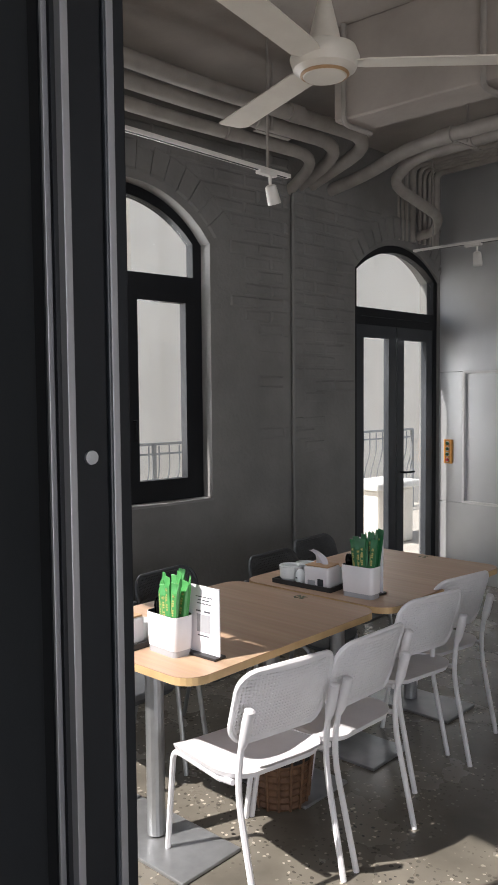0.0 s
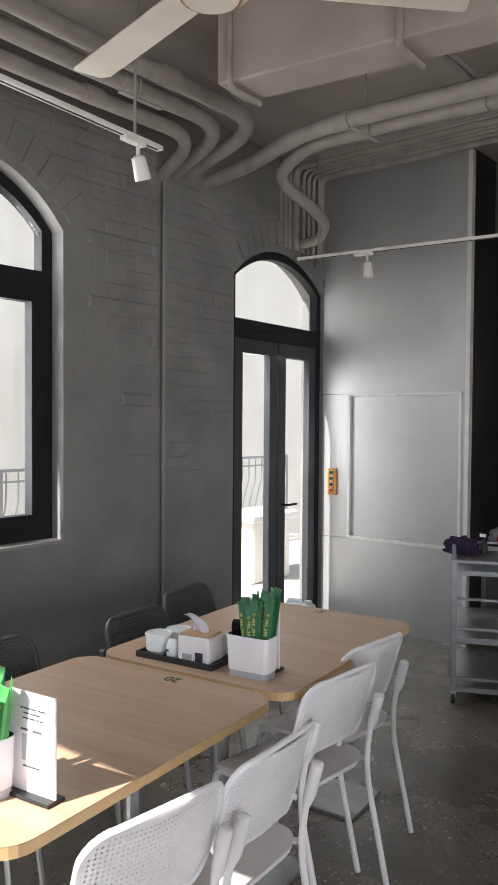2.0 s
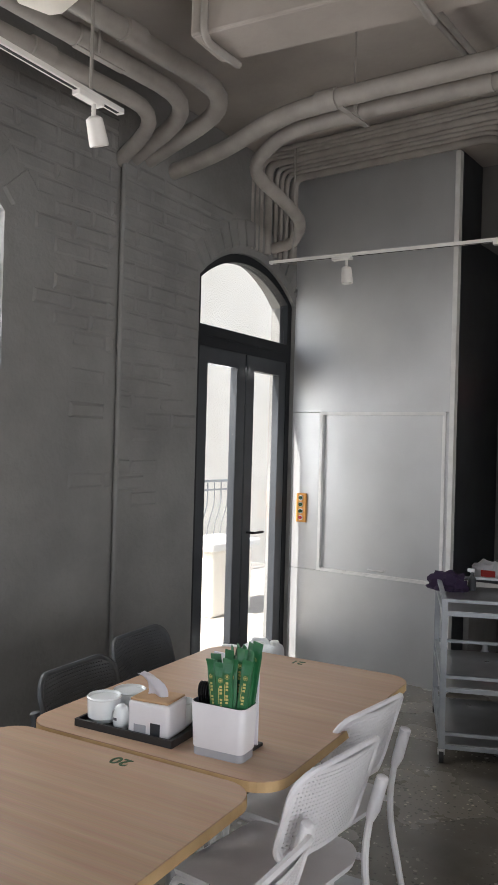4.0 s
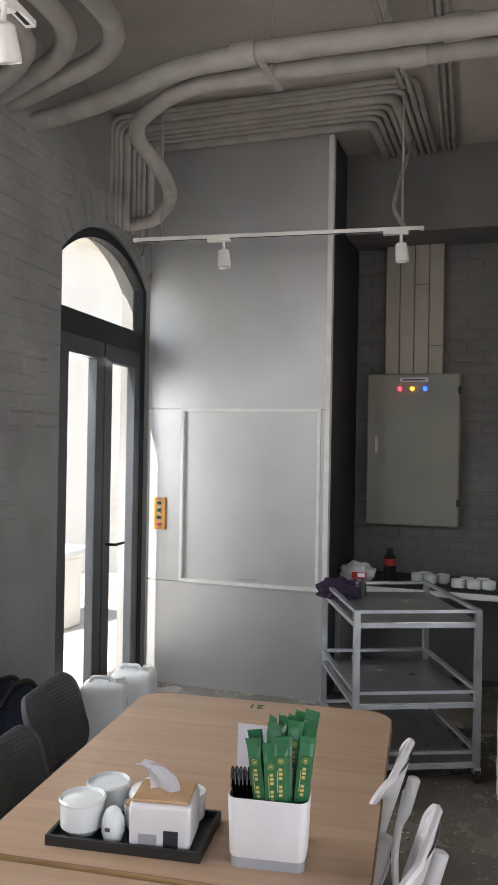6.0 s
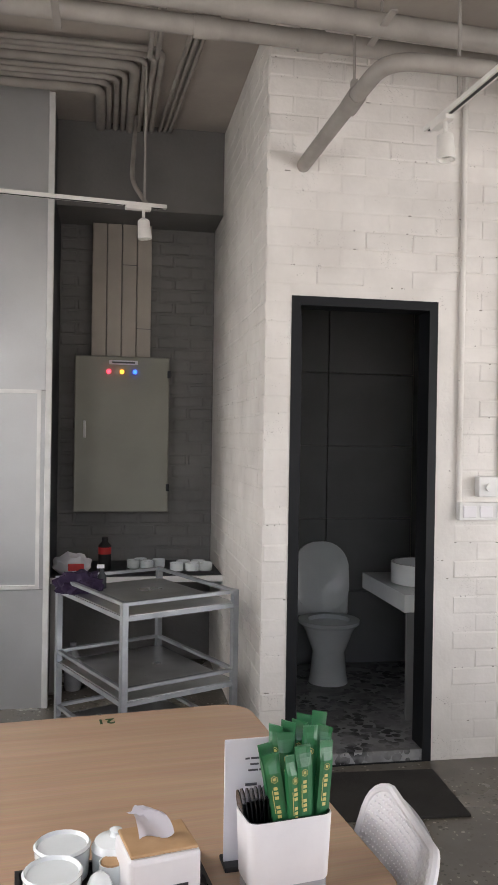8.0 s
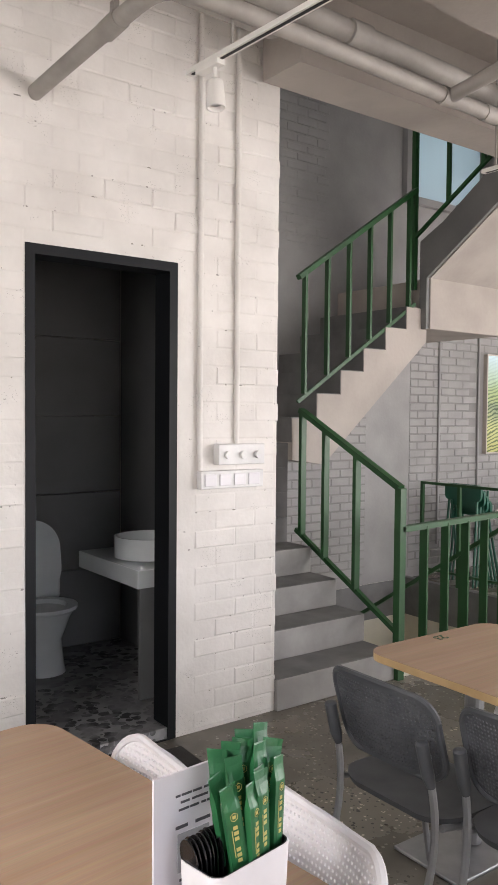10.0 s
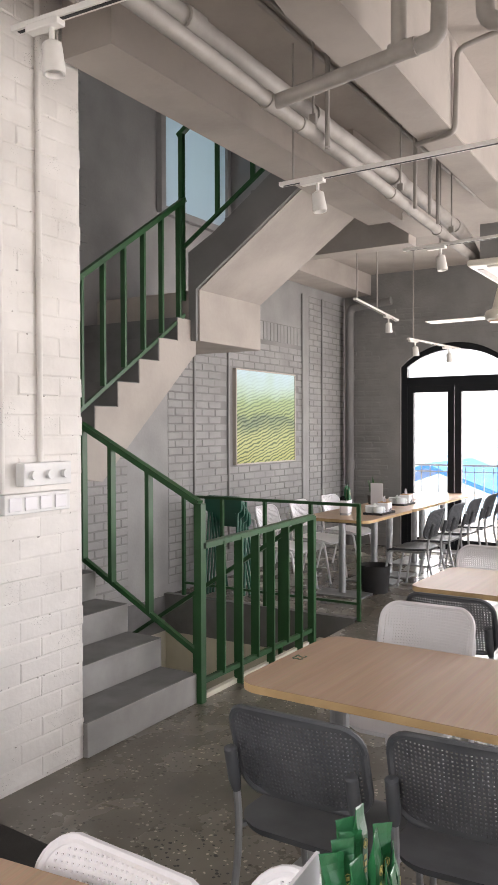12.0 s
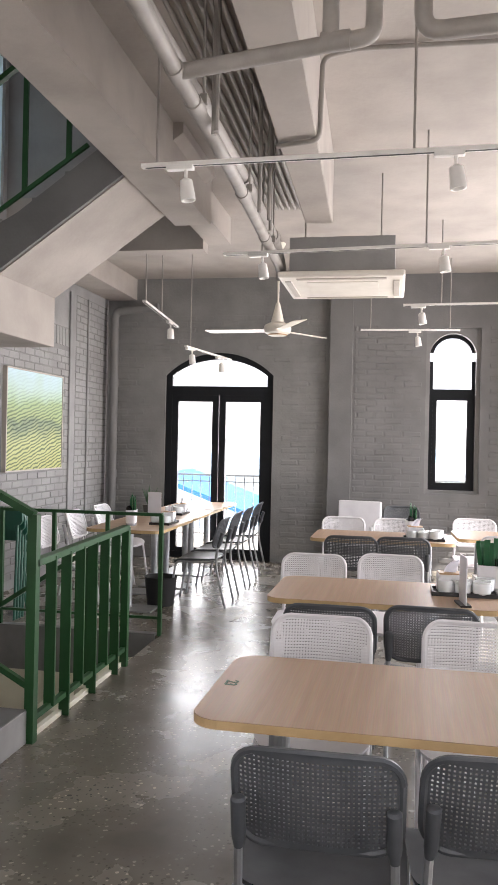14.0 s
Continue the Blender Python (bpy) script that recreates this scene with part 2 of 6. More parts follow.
_mp2.inputs["Scale"].default_value = (34.0, 34.0, 14.0)
_t.links.new(_geo.outputs["Position"], _mp2.inputs[0])
_t.links.new(_mp2.outputs[0], _n2.inputs["Vector"])
_n2.inputs["Scale"].default_value, _n2.inputs["Detail"].default_value = 1.0, 5.0
_c2.operation, _c2.inputs[1].default_value = "GREATER_THAN", 0.66
_t.links.new(_n2.outputs["Fac"], _c2.inputs[0])
_j2.operation, _mm.operation = "MULTIPLY", "MAXIMUM"
_t.links.new(_jn.outputs[0], _j2.inputs[0])
_t.links.new(_c2.outputs[0], _j2.inputs[1])
_t.links.new(_j2.outputs[0], _mm.inputs[0])
_t.links.new(_ml.outputs[0], _mm.inputs[1])
_t.links.new(_mm.outputs[0], _mx.inputs["Factor"])
_t.links.new(_src, _mx.inputs["A"])
_mx.inputs["B"].default_value = (0.27, 0.25, 0.23, 1)
_t.links.new(_mx.outputs["Result"], _bs.inputs["Base Color"])
# darker than the brick paint: shade in the joints put into the colour
M["mortar"] = mat("shaded_mortar", (0.25, 0.246, 0.242), (0.2, 0.197, 0.194), 0.9, scale=2, fine=60, bump=0.3)
M["pale"] = mat("pale_grey_paint", (0.31, 0.306, 0.302), (0.255, 0.252, 0.25), 0.7, scale=3, fine=40, bump=0.3, dist=0.006)
M["ceil"] = mat("ceiling_paint", (0.42, 0.382, 0.345), (0.34, 0.308, 0.278), 0.8, scale=2.2, fine=30, bump=0.25, dist=0.006)
M["pipe"] = mat("painted_pipe", (0.345, 0.322, 0.295), (0.275, 0.255, 0.233), 0.6, scale=8, fine=70, bump=0.12)
M["steel"] = mat("galvanised_sheet", (0.60, 0.61, 0.62), (0.52, 0.53, 0.54), 0.46, metal=0.7, scale=1.6, fine=110, bump=0.02, rvar=0.07)
M["stainless"] = mat("stainless_steel", (0.62, 0.62, 0.62), (0.5, 0.5, 0.5), 0.3, metal=0.95, scale=5, fine=150, bump=0.02)
M["tubegrey"] = mat("dull_grey_steel_tube", (0.36, 0.38, 0.4), (0.28, 0.3, 0.32), 0.42, metal=0.6, scale=9, bump=0.02)
M["black"] = mat("black_aluminium", (0.010, 0.011, 0.013), (0.013, 0.0145, 0.017), 0.5, spec=0.2, scale=5, fine=90, bump=0.02)
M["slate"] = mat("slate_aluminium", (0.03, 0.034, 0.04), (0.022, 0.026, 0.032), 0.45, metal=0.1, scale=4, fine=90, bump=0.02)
M["trim"] = mat("white_trim_paint", (0.78, 0.78, 0.77), None, 0.5, scale=8, bump=0.03)
M["plastic"] = mat("white_plastic", (0.78, 0.77, 0.79), (0.72, 0.71, 0.73), 0.42, scale=9, fine=120, bump=0.03)
M["cream"] = mat("cream_enamel", (0.8, 0.76, 0.68), (0.74, 0.7, 0.62), 0.4, scale=7, bump=0.02)
M["dark"] = mat("dark_grey_plastic", (0.075, 0.08, 0.087), (0.055, 0.06, 0.066), 0.5, scale=9, fine=160, bump=0.05)
M["chromed"] = mat("grey_steel_leg", (0.4, 0.41, 0.42), (0.33, 0.34, 0.35), 0.38, metal=0.7, scale=12, bump=0.02)
M["wood"] = wood("oak_laminate", (0.50, 0.335, 0.22), (0.60, 0.425, 0.295), (0.43, 0.275, 0.17))
M["edge"] = mat("oak_edge_band", (0.6, 0.42, 0.21), (0.52, 0.35, 0.17), 0.5, scale=14, fine=120, bump=0.05)
M["floor"] = speckled("ground_concrete", (0.17, 0.155, 0.128), (0.015, 0.014, 0.012), (0.62, 0.56, 0.47), 0.22, cell=36.0)
M["pebble"] = speckled("pebble_terrazzo", (0.30, 0.305, 0.31), (0.02, 0.021, 0.023), (0.06, 0.062, 0.066), 0.4, cell=24.0, patch=9.0, reach=0.9)
M["creampaint"] = mat("cream_wall_paint", (0.72, 0.69, 0.58), (0.64, 0.61, 0.51), 0.7, scale=3, fine=40, bump=0.2)
M["wctile"] = mat("grey_tile", (0.21, 0.218, 0.22), (0.18, 0.187, 0.19), 0.35, scale=3, bump=0.02)
M["green"] = mat("green_enamel", (0.012, 0.074, 0.018), (0.009, 0.058, 0.014), 0.45, scale=8, fine=80, bump=0.04)
M["greendark"] = mat("dark_green_plastic", (0.01, 0.1, 0.06), (0.008, 0.08, 0.05), 0.4, bump=0.02)
M["concrete"] = mat("stair_concrete", (0.36, 0.355, 0.345), (0.27, 0.265, 0.255), 0.65, scale=4, fine=35, bump=0.2)
M["treads"] = mat("grey_stair_tread", (0.17, 0.17, 0.17), (0.13, 0.13, 0.13), 0.6, scale=6, bump=0.15)
M["ceramic"] = mat("glazed_ceramic", (0.8, 0.84, 0.85), (0.76, 0.8, 0.81), 0.15, scale=9, bump=0.0, coat=0.3)
M["matteblk"] = mat("matte_black", (0.015, 0.015, 0.016), None, 0.6, bump=0.03)
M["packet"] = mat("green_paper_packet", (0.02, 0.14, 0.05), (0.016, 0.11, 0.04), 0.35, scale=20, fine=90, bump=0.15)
# same packet paper with sunlight put into a brighter green
M["packetlit"] = mat("sunlit_green_paper", (0.09, 0.36, 0.1), (0.06, 0.27, 0.08), 0.35, scale=20, fine=90, bump=0.15)
M["spoonblk"] = mat("black_spoon_plastic", (0.012, 0.012, 0.013), None, 0.22, bump=0.0)
M["gold"] = mat("gold_print", (0.55, 0.47, 0.16), None, 0.45, bump=0.0)
M["paper"] = mat("white_paper", (0.8, 0.79, 0.84), (0.76, 0.75, 0.8), 0.6, scale=6, bump=0.02)
M["ink"] = mat("grey_ink", (0.1, 0.1, 0.12), None, 0.6, bump=0)
M["bamboo"] = mat("bamboo_lid", (0.5, 0.32, 0.17), (0.42, 0.26, 0.13), 0.5, scale=20, bump=0.05)
M["acrylic"] = mat("frosted_acrylic", (0.42, 0.43, 0.46), None, 0.2, bump=0)
M["panel"] = mat("khaki_grey_cabinet_paint", (0.30, 0.30, 0.255), (0.265, 0.265, 0.225), 0.45, scale=3, fine=90, bump=0.03)
M["trunk"] = mat("beige_trunking", (0.5, 0.46, 0.4), (0.43, 0.39, 0.34), 0.5, scale=4, bump=0.03)
M["orange"] = mat("orange_plate", (0.65, 0.3, 0.06), (0.58, 0.26, 0.05), 0.4, bump=0.02)
M["red"] = mat("red_plastic", (0.55, 0.03, 0.03), None, 0.4, bump=0)
M["purple"] = mat("dark_purple_cloth", (0.03, 0.015, 0.05), (0.02, 0.01, 0.035), 0.9, fine=200, bump=0.4)
M["facade"] = mat("cream_render", (0.85, 0.81, 0.74), (0.78, 0.74, 0.67), 0.85, scale=1.2, fine=25, bump=0.1)
M["terrace"] = mat("terrace_tiles", (0.5, 0.47, 0.43), (0.42, 0.39, 0.35), 0.8, scale=3, bump=0.1)
M["porch"] = mat("grey_porch_tiles", (0.3, 0.29, 0.275), (0.24, 0.232, 0.22), 0.8, scale=3, bump=0.1)
M["iron"] = mat("grey_railing_iron", (0.3, 0.31, 0.32), None, 0.5, metal=0.3, bump=0.02)
M["blue"] = mat("blue_tarpaulin", (0.05, 0.22, 0.6), (0.04, 0.18, 0.5), 0.6, bump=0.1)
M["pvc"] = mat("cloudy_plastic_can", (0.75, 0.77, 0.78), (0.68, 0.7, 0.72), 0.3, bump=0.03)
M["blackbox"] = mat("black_tray", (0.018, 0.018, 0.019), None, 0.45, bump=0.02)
M["rubber"] = mat("dark_doormat", (0.035, 0.033, 0.03), (0.028, 0.026, 0.024), 0.95, fine=180, bump=0.6)
M["leafy"] = mat("leaf_green", (0.05, 0.13, 0.05), (0.03, 0.08, 0.03), 0.5, bump=0.1)
M["terracotta"] = mat("dark_pot", (0.05, 0.045, 0.04), None, 0.7, bump=0.1)
M["frosted"] = bpy.data.materials.new("frosted_pane")
M["frosted"].use_nodes = True
_f = M["frosted"].node_tree
_f.nodes.remove(_f.nodes["Principled BSDF"])
_fa, _fb, _fm = (_f.nodes.new("ShaderNode" + k) for k in ("BsdfTranslucent", "BsdfDiffuse", "MixShader"))
_fa.inputs[0].default_value, _fb.inputs[0].default_value, _fm.inputs[0].default_value = (0.55, 0.66, 0.7, 1), (0.5, 0.56, 0.58, 1), 0.35
_f.links.new(_fa.outputs[0], _fm.inputs[1])
_f.links.new(_fb.outputs[0], _fm.inputs[2])
_f.links.new(_fm.outputs[0], _f.nodes["Material Output"].inputs[0])
M["glass"] = glass("clear_glass")
M["lamp"] = mat("white_lamp_enamel", (0.82, 0.8, 0.76), None, 0.4, bump=0.01)


# ---- mesh helpers ----
def box(bm, x0, x1, y0, y1, z0, z1, m=None):
    vs = [bm.verts.new(p) for p in ((x0, y0, z0), (x1, y0, z0), (x1, y1, z0), (x0, y1, z0), (x0, y0, z1), (x1, y0, z1), (x1, y1, z1), (x0, y1, z1))]
    for f in ((3, 2, 1, 0), (4, 5, 6, 7), (0, 1, 5, 4), (1, 2, 6, 5), (2, 3, 7, 6), (3, 0, 4, 7)):
        bm.faces.new([vs[i] for i in f])
    if m is not None:
        for v in vs:
            v.co = m @ v.co
    return vs


def boxes(*lst):
    bm = bmesh.new()
    for b in lst:
        box(bm, *b)
    return bm


def bevel(bm, w=0.004, seg=2):
    bmesh.ops.bevel(bm, geom=list(bm.edges), offset=w, segments=seg, profile=0.5, affect="EDGES", clamp_overlap=True)
    return bm


def rbox(x0, x1, y0, y1, z0, z1, w=0.004, seg=2):
    return bevel(boxes((x0, x1, y0, y1, z0, z1)), w, seg)


def link(name, bm, material, smooth=False):
    me = bpy.data.meshes.new(name)
    bmesh.ops.recalc_face_normals(bm, faces=list(bm.faces))
    bm.to_mesh(me)
    bm.free()
    if smooth:
        for p in me.polygons:
            p.use_smooth = True
        me.set_sharp_from_angle(angle=radians(40))
    if material is not None:
        me.materials.append(M[material] if isinstance(material, str) else material)
    return new(name, me)


def part(name, bm, material, parent, label="", smooth=False):
    ob = link(name, bm, material, smooth)
    ob.parent = parent
    if label:
        tagged(ob, label)
    return ob


def thing(name, label, category, m=None, group="", kind=""):
    ob = new(name)
    ob.empty_display_size = 0.1
    if m is not None:
        ob.matrix_basis = m
    return tagged(ob, label, category, group, kind)


def structure(name, bm, material, label="", smooth=False):
    return tagged(link(name, bm, material, smooth), label, "", "", "structure")


def smooth_path(pts, r, n=5):
    """Round the corners of a polyline with radius r."""
    pts = [Vector(p) for p in pts]
    out = [pts[0]]
    for a, b, c in zip(pts, pts[1:], pts[2:]):
        u, v = (a - b), (c - b)
        d = min(r, u.length * 0.48, v.length * 0.48)
        p, q = b + u.normalized() * d, b + v.normalized() * d
        for i in range(n + 1):
            t = i / n
            out.append(p * (1 - t) ** 2 + b * 2 * t * (1 - t) + q * t ** 2)
    out.append(pts[-1])
    return out


def tube(bm, pts, r, seg=10, bend=0.0, cap=True):
    pts = smooth_path(pts, bend) if bend else [Vector(p) for p in pts]
    rings = []
    side = None
    for i, p in enumerate(pts):
        d = (pts[min(i + 1, len(pts) - 1)] - pts[max(i - 1, 0)]).normalized()
        if side is None:
            side = d.orthogonal().normalized()
        side = (side - d * side.dot(d)).normalized()
        up = d.cross(side)
        rad = r[min(i, len(r) - 1)] if isinstance(r, (list, tuple)) else r
        rings.append([bm.verts.new(p + rad * (side * math.cos(k * 2 * math.pi / seg) + up * math.sin(k * 2 * math.pi / seg))) for k in range(seg)])
    for a, b in zip(rings, rings[1:]):
        for k in range(seg):
            bm.faces.new((a[k], a[(k + 1) % seg], b[(k + 1) % seg], b[k]))
    if cap:
        bm.faces.new(rings[0][::-1])
        bm.faces.new(rings[-1])
    return bm


def tubes(*lst, seg=10, bend=0.0):
    bm = bmesh.new()
    for pts, r in lst:
        tube(bm, pts, r, seg, bend)
    return bm


def lathe(profile, seg=24, cx=0.0, cy=0.0):
    """Turn (radius, z) pairs about the z axis."""
    bm = bmesh.new()
    rings = [[bm.verts.new((cx + r * math.cos(k * 2 * math.pi / seg), cy + r * math.sin(k * 2 * math.pi / seg), z)) for k in range(seg)] for r, z in profile]
    for a, b in zip(rings, rings[1:]):
        for k in range(seg):
            bm.faces.new((a[k], a[(k + 1) % seg], b[(k + 1) % seg], b[k]))
    bm.faces.new(rings[0][::-1])
    bm.faces.new(rings[-1])
    return bm


def prism(bm, poly, lo, hi, place):
    """Extrude a 2D outline from lo to hi; place(u, v, w) gives the point."""
    a = [bm.verts.new(place(u, v, lo)) for u, v in poly]
    b = [bm.verts.new(place(u, v, hi)) for u, v in poly]
    bm.faces.new(a)
    bm.faces.new(b[::-1])
    for i in range(len(poly)):
        j = (i + 1) % len(poly)
        bm.faces.new((a[i], b[i], b[j], a[j]))
    return bm


def rrect(w, h, r, n=6):
    out = []
    for cx, cy, a0 in ((w / 2 - r, h / 2 - r, 0), (-w / 2 + r, h / 2 - r, 90), (-w / 2 + r, -h / 2 + r, 180), (w / 2 - r, -h / 2 + r, 270)):
        for i in range(n + 1):
            a = radians(a0 + 90 * i / n)
            out.append((cx + r * math.cos(a), cy + r * math.sin(a)))
    return out


def arch_z(u, a, b, spring, apex):
    """Height of a segmental arch at u."""
    h, c = (b - a) / 2, (a + b) / 2
    rise = apex - spring
    if rise <= 0:
        return spring
    R = (h * h + rise * rise) / (2 * rise)
    return apex - R + math.sqrt(max(0.0, R * R - (u - c) ** 2))


def wall_with_openings(place, u0, u1, z0, z1, t, openings):
    """A wall of thickness t; openings are (ua, ub, sill, spring, apex). place(u, z, depth)."""
    bm = bmesh.new()

    def quad(ua, ub, pts):
        prism(bm, pts, 0.0, t, lambda u, z, w: place(u, z, w))
    u = u0
    for a, b, sill, spring, apex in sorted(openings):
        if a > u:
            quad(u, a, [(u, z0), (a, z0), (a, z1), (u, z1)])
        if sill > z0:
            quad(a, b, [(a, z0), (b, z0), (b, sill), (a, sill)])
        n = 16 if apex > spring else 1
        for i in range(n):
            p, q = a + (b - a) * i / n, a + (b - a) * (i + 1) / n
            quad(p, q, [(p, arch_z(p, a, b, spring, apex)), (q, arch_z(q, a, b, spring, apex)), (q, z1), (p, z1)])
        u = b
    if u1 > u:
        quad(u, u1, [(u, z0), (u1, z0), (u1, z1), (u, z1)])
    return bm


def arch_frame(place, a, b, z0, spring, apex, w, d0, d1):
    """Frame bars round an arched opening, width w, between depths d0 and d1."""
    bm = bmesh.new()
    P = lambda u, z, k: place(u, z, k)
    prism(bm, [(a, z0), (a + w, z0), (a + w, spring), (a, spring)], d0, d1, P)
    prism(bm, [(b - w, z0), (b, z0), (b, spring), (b - w, spring)], d0, d1, P)
    prism(bm, [(a + w, z0), (b - w, z0), (b - w, z0 + w), (a + w, z0 + w)], d0, d1, P)
    n = 20
    if apex > spring:
        for i in range(n):
            p, q = a + (b - a) * i / n, a + (b - a) * (i + 1) / n
            pi, qi = a + w + (b - a - 2 * w) * i / n, a + w + (b - a - 2 * w) * (i + 1) / n
            prism(bm, [(pi, arch_z(pi, a + w, b - w, spring, apex - w)), (qi, arch_z(qi, a + w, b - w, spring, apex - w)),
                       (q, arch_z(q, a, b, spring, apex)), (p, arch_z(p, a, b, spring, apex))], d0, d1, P)
    else:
        prism(bm, [(a + w, spring - w), (b - w, spring - w), (b - w, spring), (a + w, spring)], d0, d1, P)
    return bm


def ring_frame(place, a, b, z0, z1, w, d0, d1, wb=None):
    wb = w if wb is None else wb
    bm = bmesh.new()
    for r in ((a, a + w, z0, z1), (b - w, b, z0, z1), (a + w, b - w, z0, z0 + wb), (a + w, b - w, z1 - w, z1)):
        prism(bm, [(r[0], r[2]), (r[1], r[2]), (r[1], r[3]), (r[0], r[3])], d0, d1, place)
    return bm


def pane(place, a, b, z0, z1, d, spring=None, apex=None):
    bm = bmesh.new()
    poly = [(a, z0), (b, z0)]
    if spring is None:
        poly += [(b, z1), (a, z1)]
    else:
        n = 16
        poly += [(b + (a - b) * i / n, arch_z(b + (a - b) * i / n, a, b, spring, apex)) for i in range(n + 1)]
    prism(bm, poly, d, d + 0.006, place)
    return bm


def pane_part(parent, *a, **k):
    ob = part("pane", pane(*a, **k), "glass", parent)
    ob.visible_shadow = False
    return ob


# ---- structure ----
CEIL = 3.70
NORTH, EAST, SOUTH = 5.95, 11.03, -0.55
bm = boxes((-0.5, 4.72, -1.0, 6.2, -0.2, 0.0), (4.72, 6.95, -1.0, 3.93, -0.2, 0.0), (6.95, 11.5, -1.0, 6.2, -0.2, 0.0))
structure("floor", bm, "floor", "ground and polished grey concrete floor with dark and pale aggregate")
structure("ground", boxes((-60, 400, -300, -1.0, -3.6, -3.5), (-60, -0.5, -1, 300, -3.6, -3.5), (11.5, 400, -1, 300, -3.6, -3.5), (-0.5, 11.5, 6.2, 300, -3.6, -3.5)), "terrace", "pale paved ground below the building")

# west wall: first stretch on x = 0, second stretch swings slightly outwards
west = lambda u, z, w: Vector((-w, u, z))
structure("wall_west", wall_with_openings(west, -0.8, 2.95, 0, CEIL, 0.19, [(0.92, 2.20, 1.015, 2.72, 3.05)]), "grey", "dark grey painted brick wall with an arched window")
_dir = Vector((-0.17, 2.07, 0)).normalized()
_out = Vector((-_dir.y, _dir.x, 0))
W2 = lambda u, z, w: Vector((0, 2.95, 0)) + _dir * u + _out * w + Vector((0, 0, z))
structure("wall_west_2", wall_with_openings(W2, 0.0, 3.1, 0, CEIL, 0.21, [(0.78, 2.07, 0.0, 2.72, 2.97)]), "grey", "dark grey painted brick wall with an arched terrace door")
# north wall, taller at the stairwell
structure("wall_north", boxes((-0.5, 11.5, NORTH, NORTH + 0.25, 0, 3.66), (-0.5, 6.85, NORTH, NORTH + 0.25, 3.66, 5.3), (8.05, 11.5, NORTH, NORTH + 0.25, 3.66, 5.3), (-0.5, 11.5, NORTH, NORTH + 0.25, 5.3, 6.6)), "pale", "pale grey painted brick wall")
east = lambda u, z, w: Vector((EAST + w, u, z))
structure("wall_east", wall_with_openings(east, -0.8, 6.0, 0, CEIL, 0.32, [(3.68, 5.13, 0.0, 2.42, 2.72), (1.14, 1.70, 1.0, 2.62, 2.96)]), "grey", "dark grey brick wall with an arched door and a narrow arched window")
structure("wall_pier", rbox(EAST - 0.1, EAST, 2.66, 2.95, 0, CEIL, 0.004), "greyhall", "shallow mid grey pier on the end wall")
structure("wall_east_2", boxes((EAST - 0.06, EAST, 1.75, 2.66, 0, CEIL), (EAST - 0.06, EAST, -0.8, 1.09, 0, CEIL), (EAST - 0.06, EAST, 1.09, 1.75, 0, 0.96), (EAST - 0.06, EAST, 1.09, 1.75, 3.02, CEIL)), "greyhall", "mid grey painted brick facing of the end wall")
south = lambda u, z, w: Vector((u, SOUTH - w, z))
structure("wall_south", wall_with_openings(south, -0.3, 11.3, 0, CEIL, 0.2, [(0.75, 2.3, 0.35, 2.62, 2.62), (2.66, 5.3, 0.0, 2.7, 2.7), (5.7, 10.6, 0.35, 2.8, 2.8)]), "greyhall", "grey front wall with wide glazed openings")
# ceiling with stairwell opening
structure("ceiling", boxes((-0.5, 3.75, -1, 6.2, CEIL, CEIL + 0.2), (3.75, 8.1, -1, 3.9, CEIL, CEIL + 0.2), (8.1, 11.5, -1, 6.2, CEIL, CEIL + 0.2),
                           (3.4, 8.4, 3.4, 6.2, 6.4, 6.6)), "ceil", "beige grey painted concrete ceiling")
structure("wall_upper", boxes((3.6, 3.75, 3.9, 5.95, CEIL + 0.2, 6.4), (3.6, 8.1, 3.75, 3.9, CEIL + 0.2, 6.4), (8.1, 8.25, 3.75, 5.95, CEIL + 0.2, 6.4)), "pale", "pale grey wall of the upper stairwell")

# beams
structure("beam_stair", boxes((3.6, 7.15, 3.62, 3.92, 3.32, CEIL)), "ceil", "painted concrete beam at the stairwell edge")
structure("beam_stair_2", boxes((7.15, 8.3, 3.7, 3.92, 3.45, CEIL)), "ceil", "slim painted concrete beam")
# unseen roof and walls, added to keep daylight off the entrance post
structure("porch_roof", boxes((2.4, 6.2, -4.0, -0.76, 2.95, 3.1)), "pale", "unseen plain roof added to shade the entrance post")
structure("wall_lobby", boxes((2.4, 2.55, -4.0, -0.76, 0, 2.95), (2.4, 6.2, -4.15, -4.0, 0, 3.1)), "greyhall", "unseen plain walls added to shade the entrance post")
structure("niche_back", boxes((1.12, 2.225, 5.935, NORTH, 0.0, 3.14)), "grey", "dark grey painted back wall of the niche")
structure("beam_cross", boxes((8.1, 8.3, 3.92, 5.95, 3.36, CEIL)), "ceil", "painted concrete cross beam")
structure("beam_low", boxes((8.3, 11.03, 5.55, 5.95, 3.42, CEIL)), "ceil", "painted concrete wall beam")
structure("beam_niche", boxes((1.12, 2.22, 5.47, NORTH, 3.14, CEIL)), "greyhall", "boxed grey bulkhead above the niche")
_beam = prism(bmesh.new(), [(1.16, 2.16), (3.6, 2.515), (6.78, 2.60), (6.77, 2.805), (3.6, 2.735), (1.13, 2.40)], 3.20, CEIL, lambda u, v, z: Vector((u, v, z)))
structure("beam_hall", bevel(_beam, 0.012), "ceil", "long painted concrete downstand beam across both rooms")

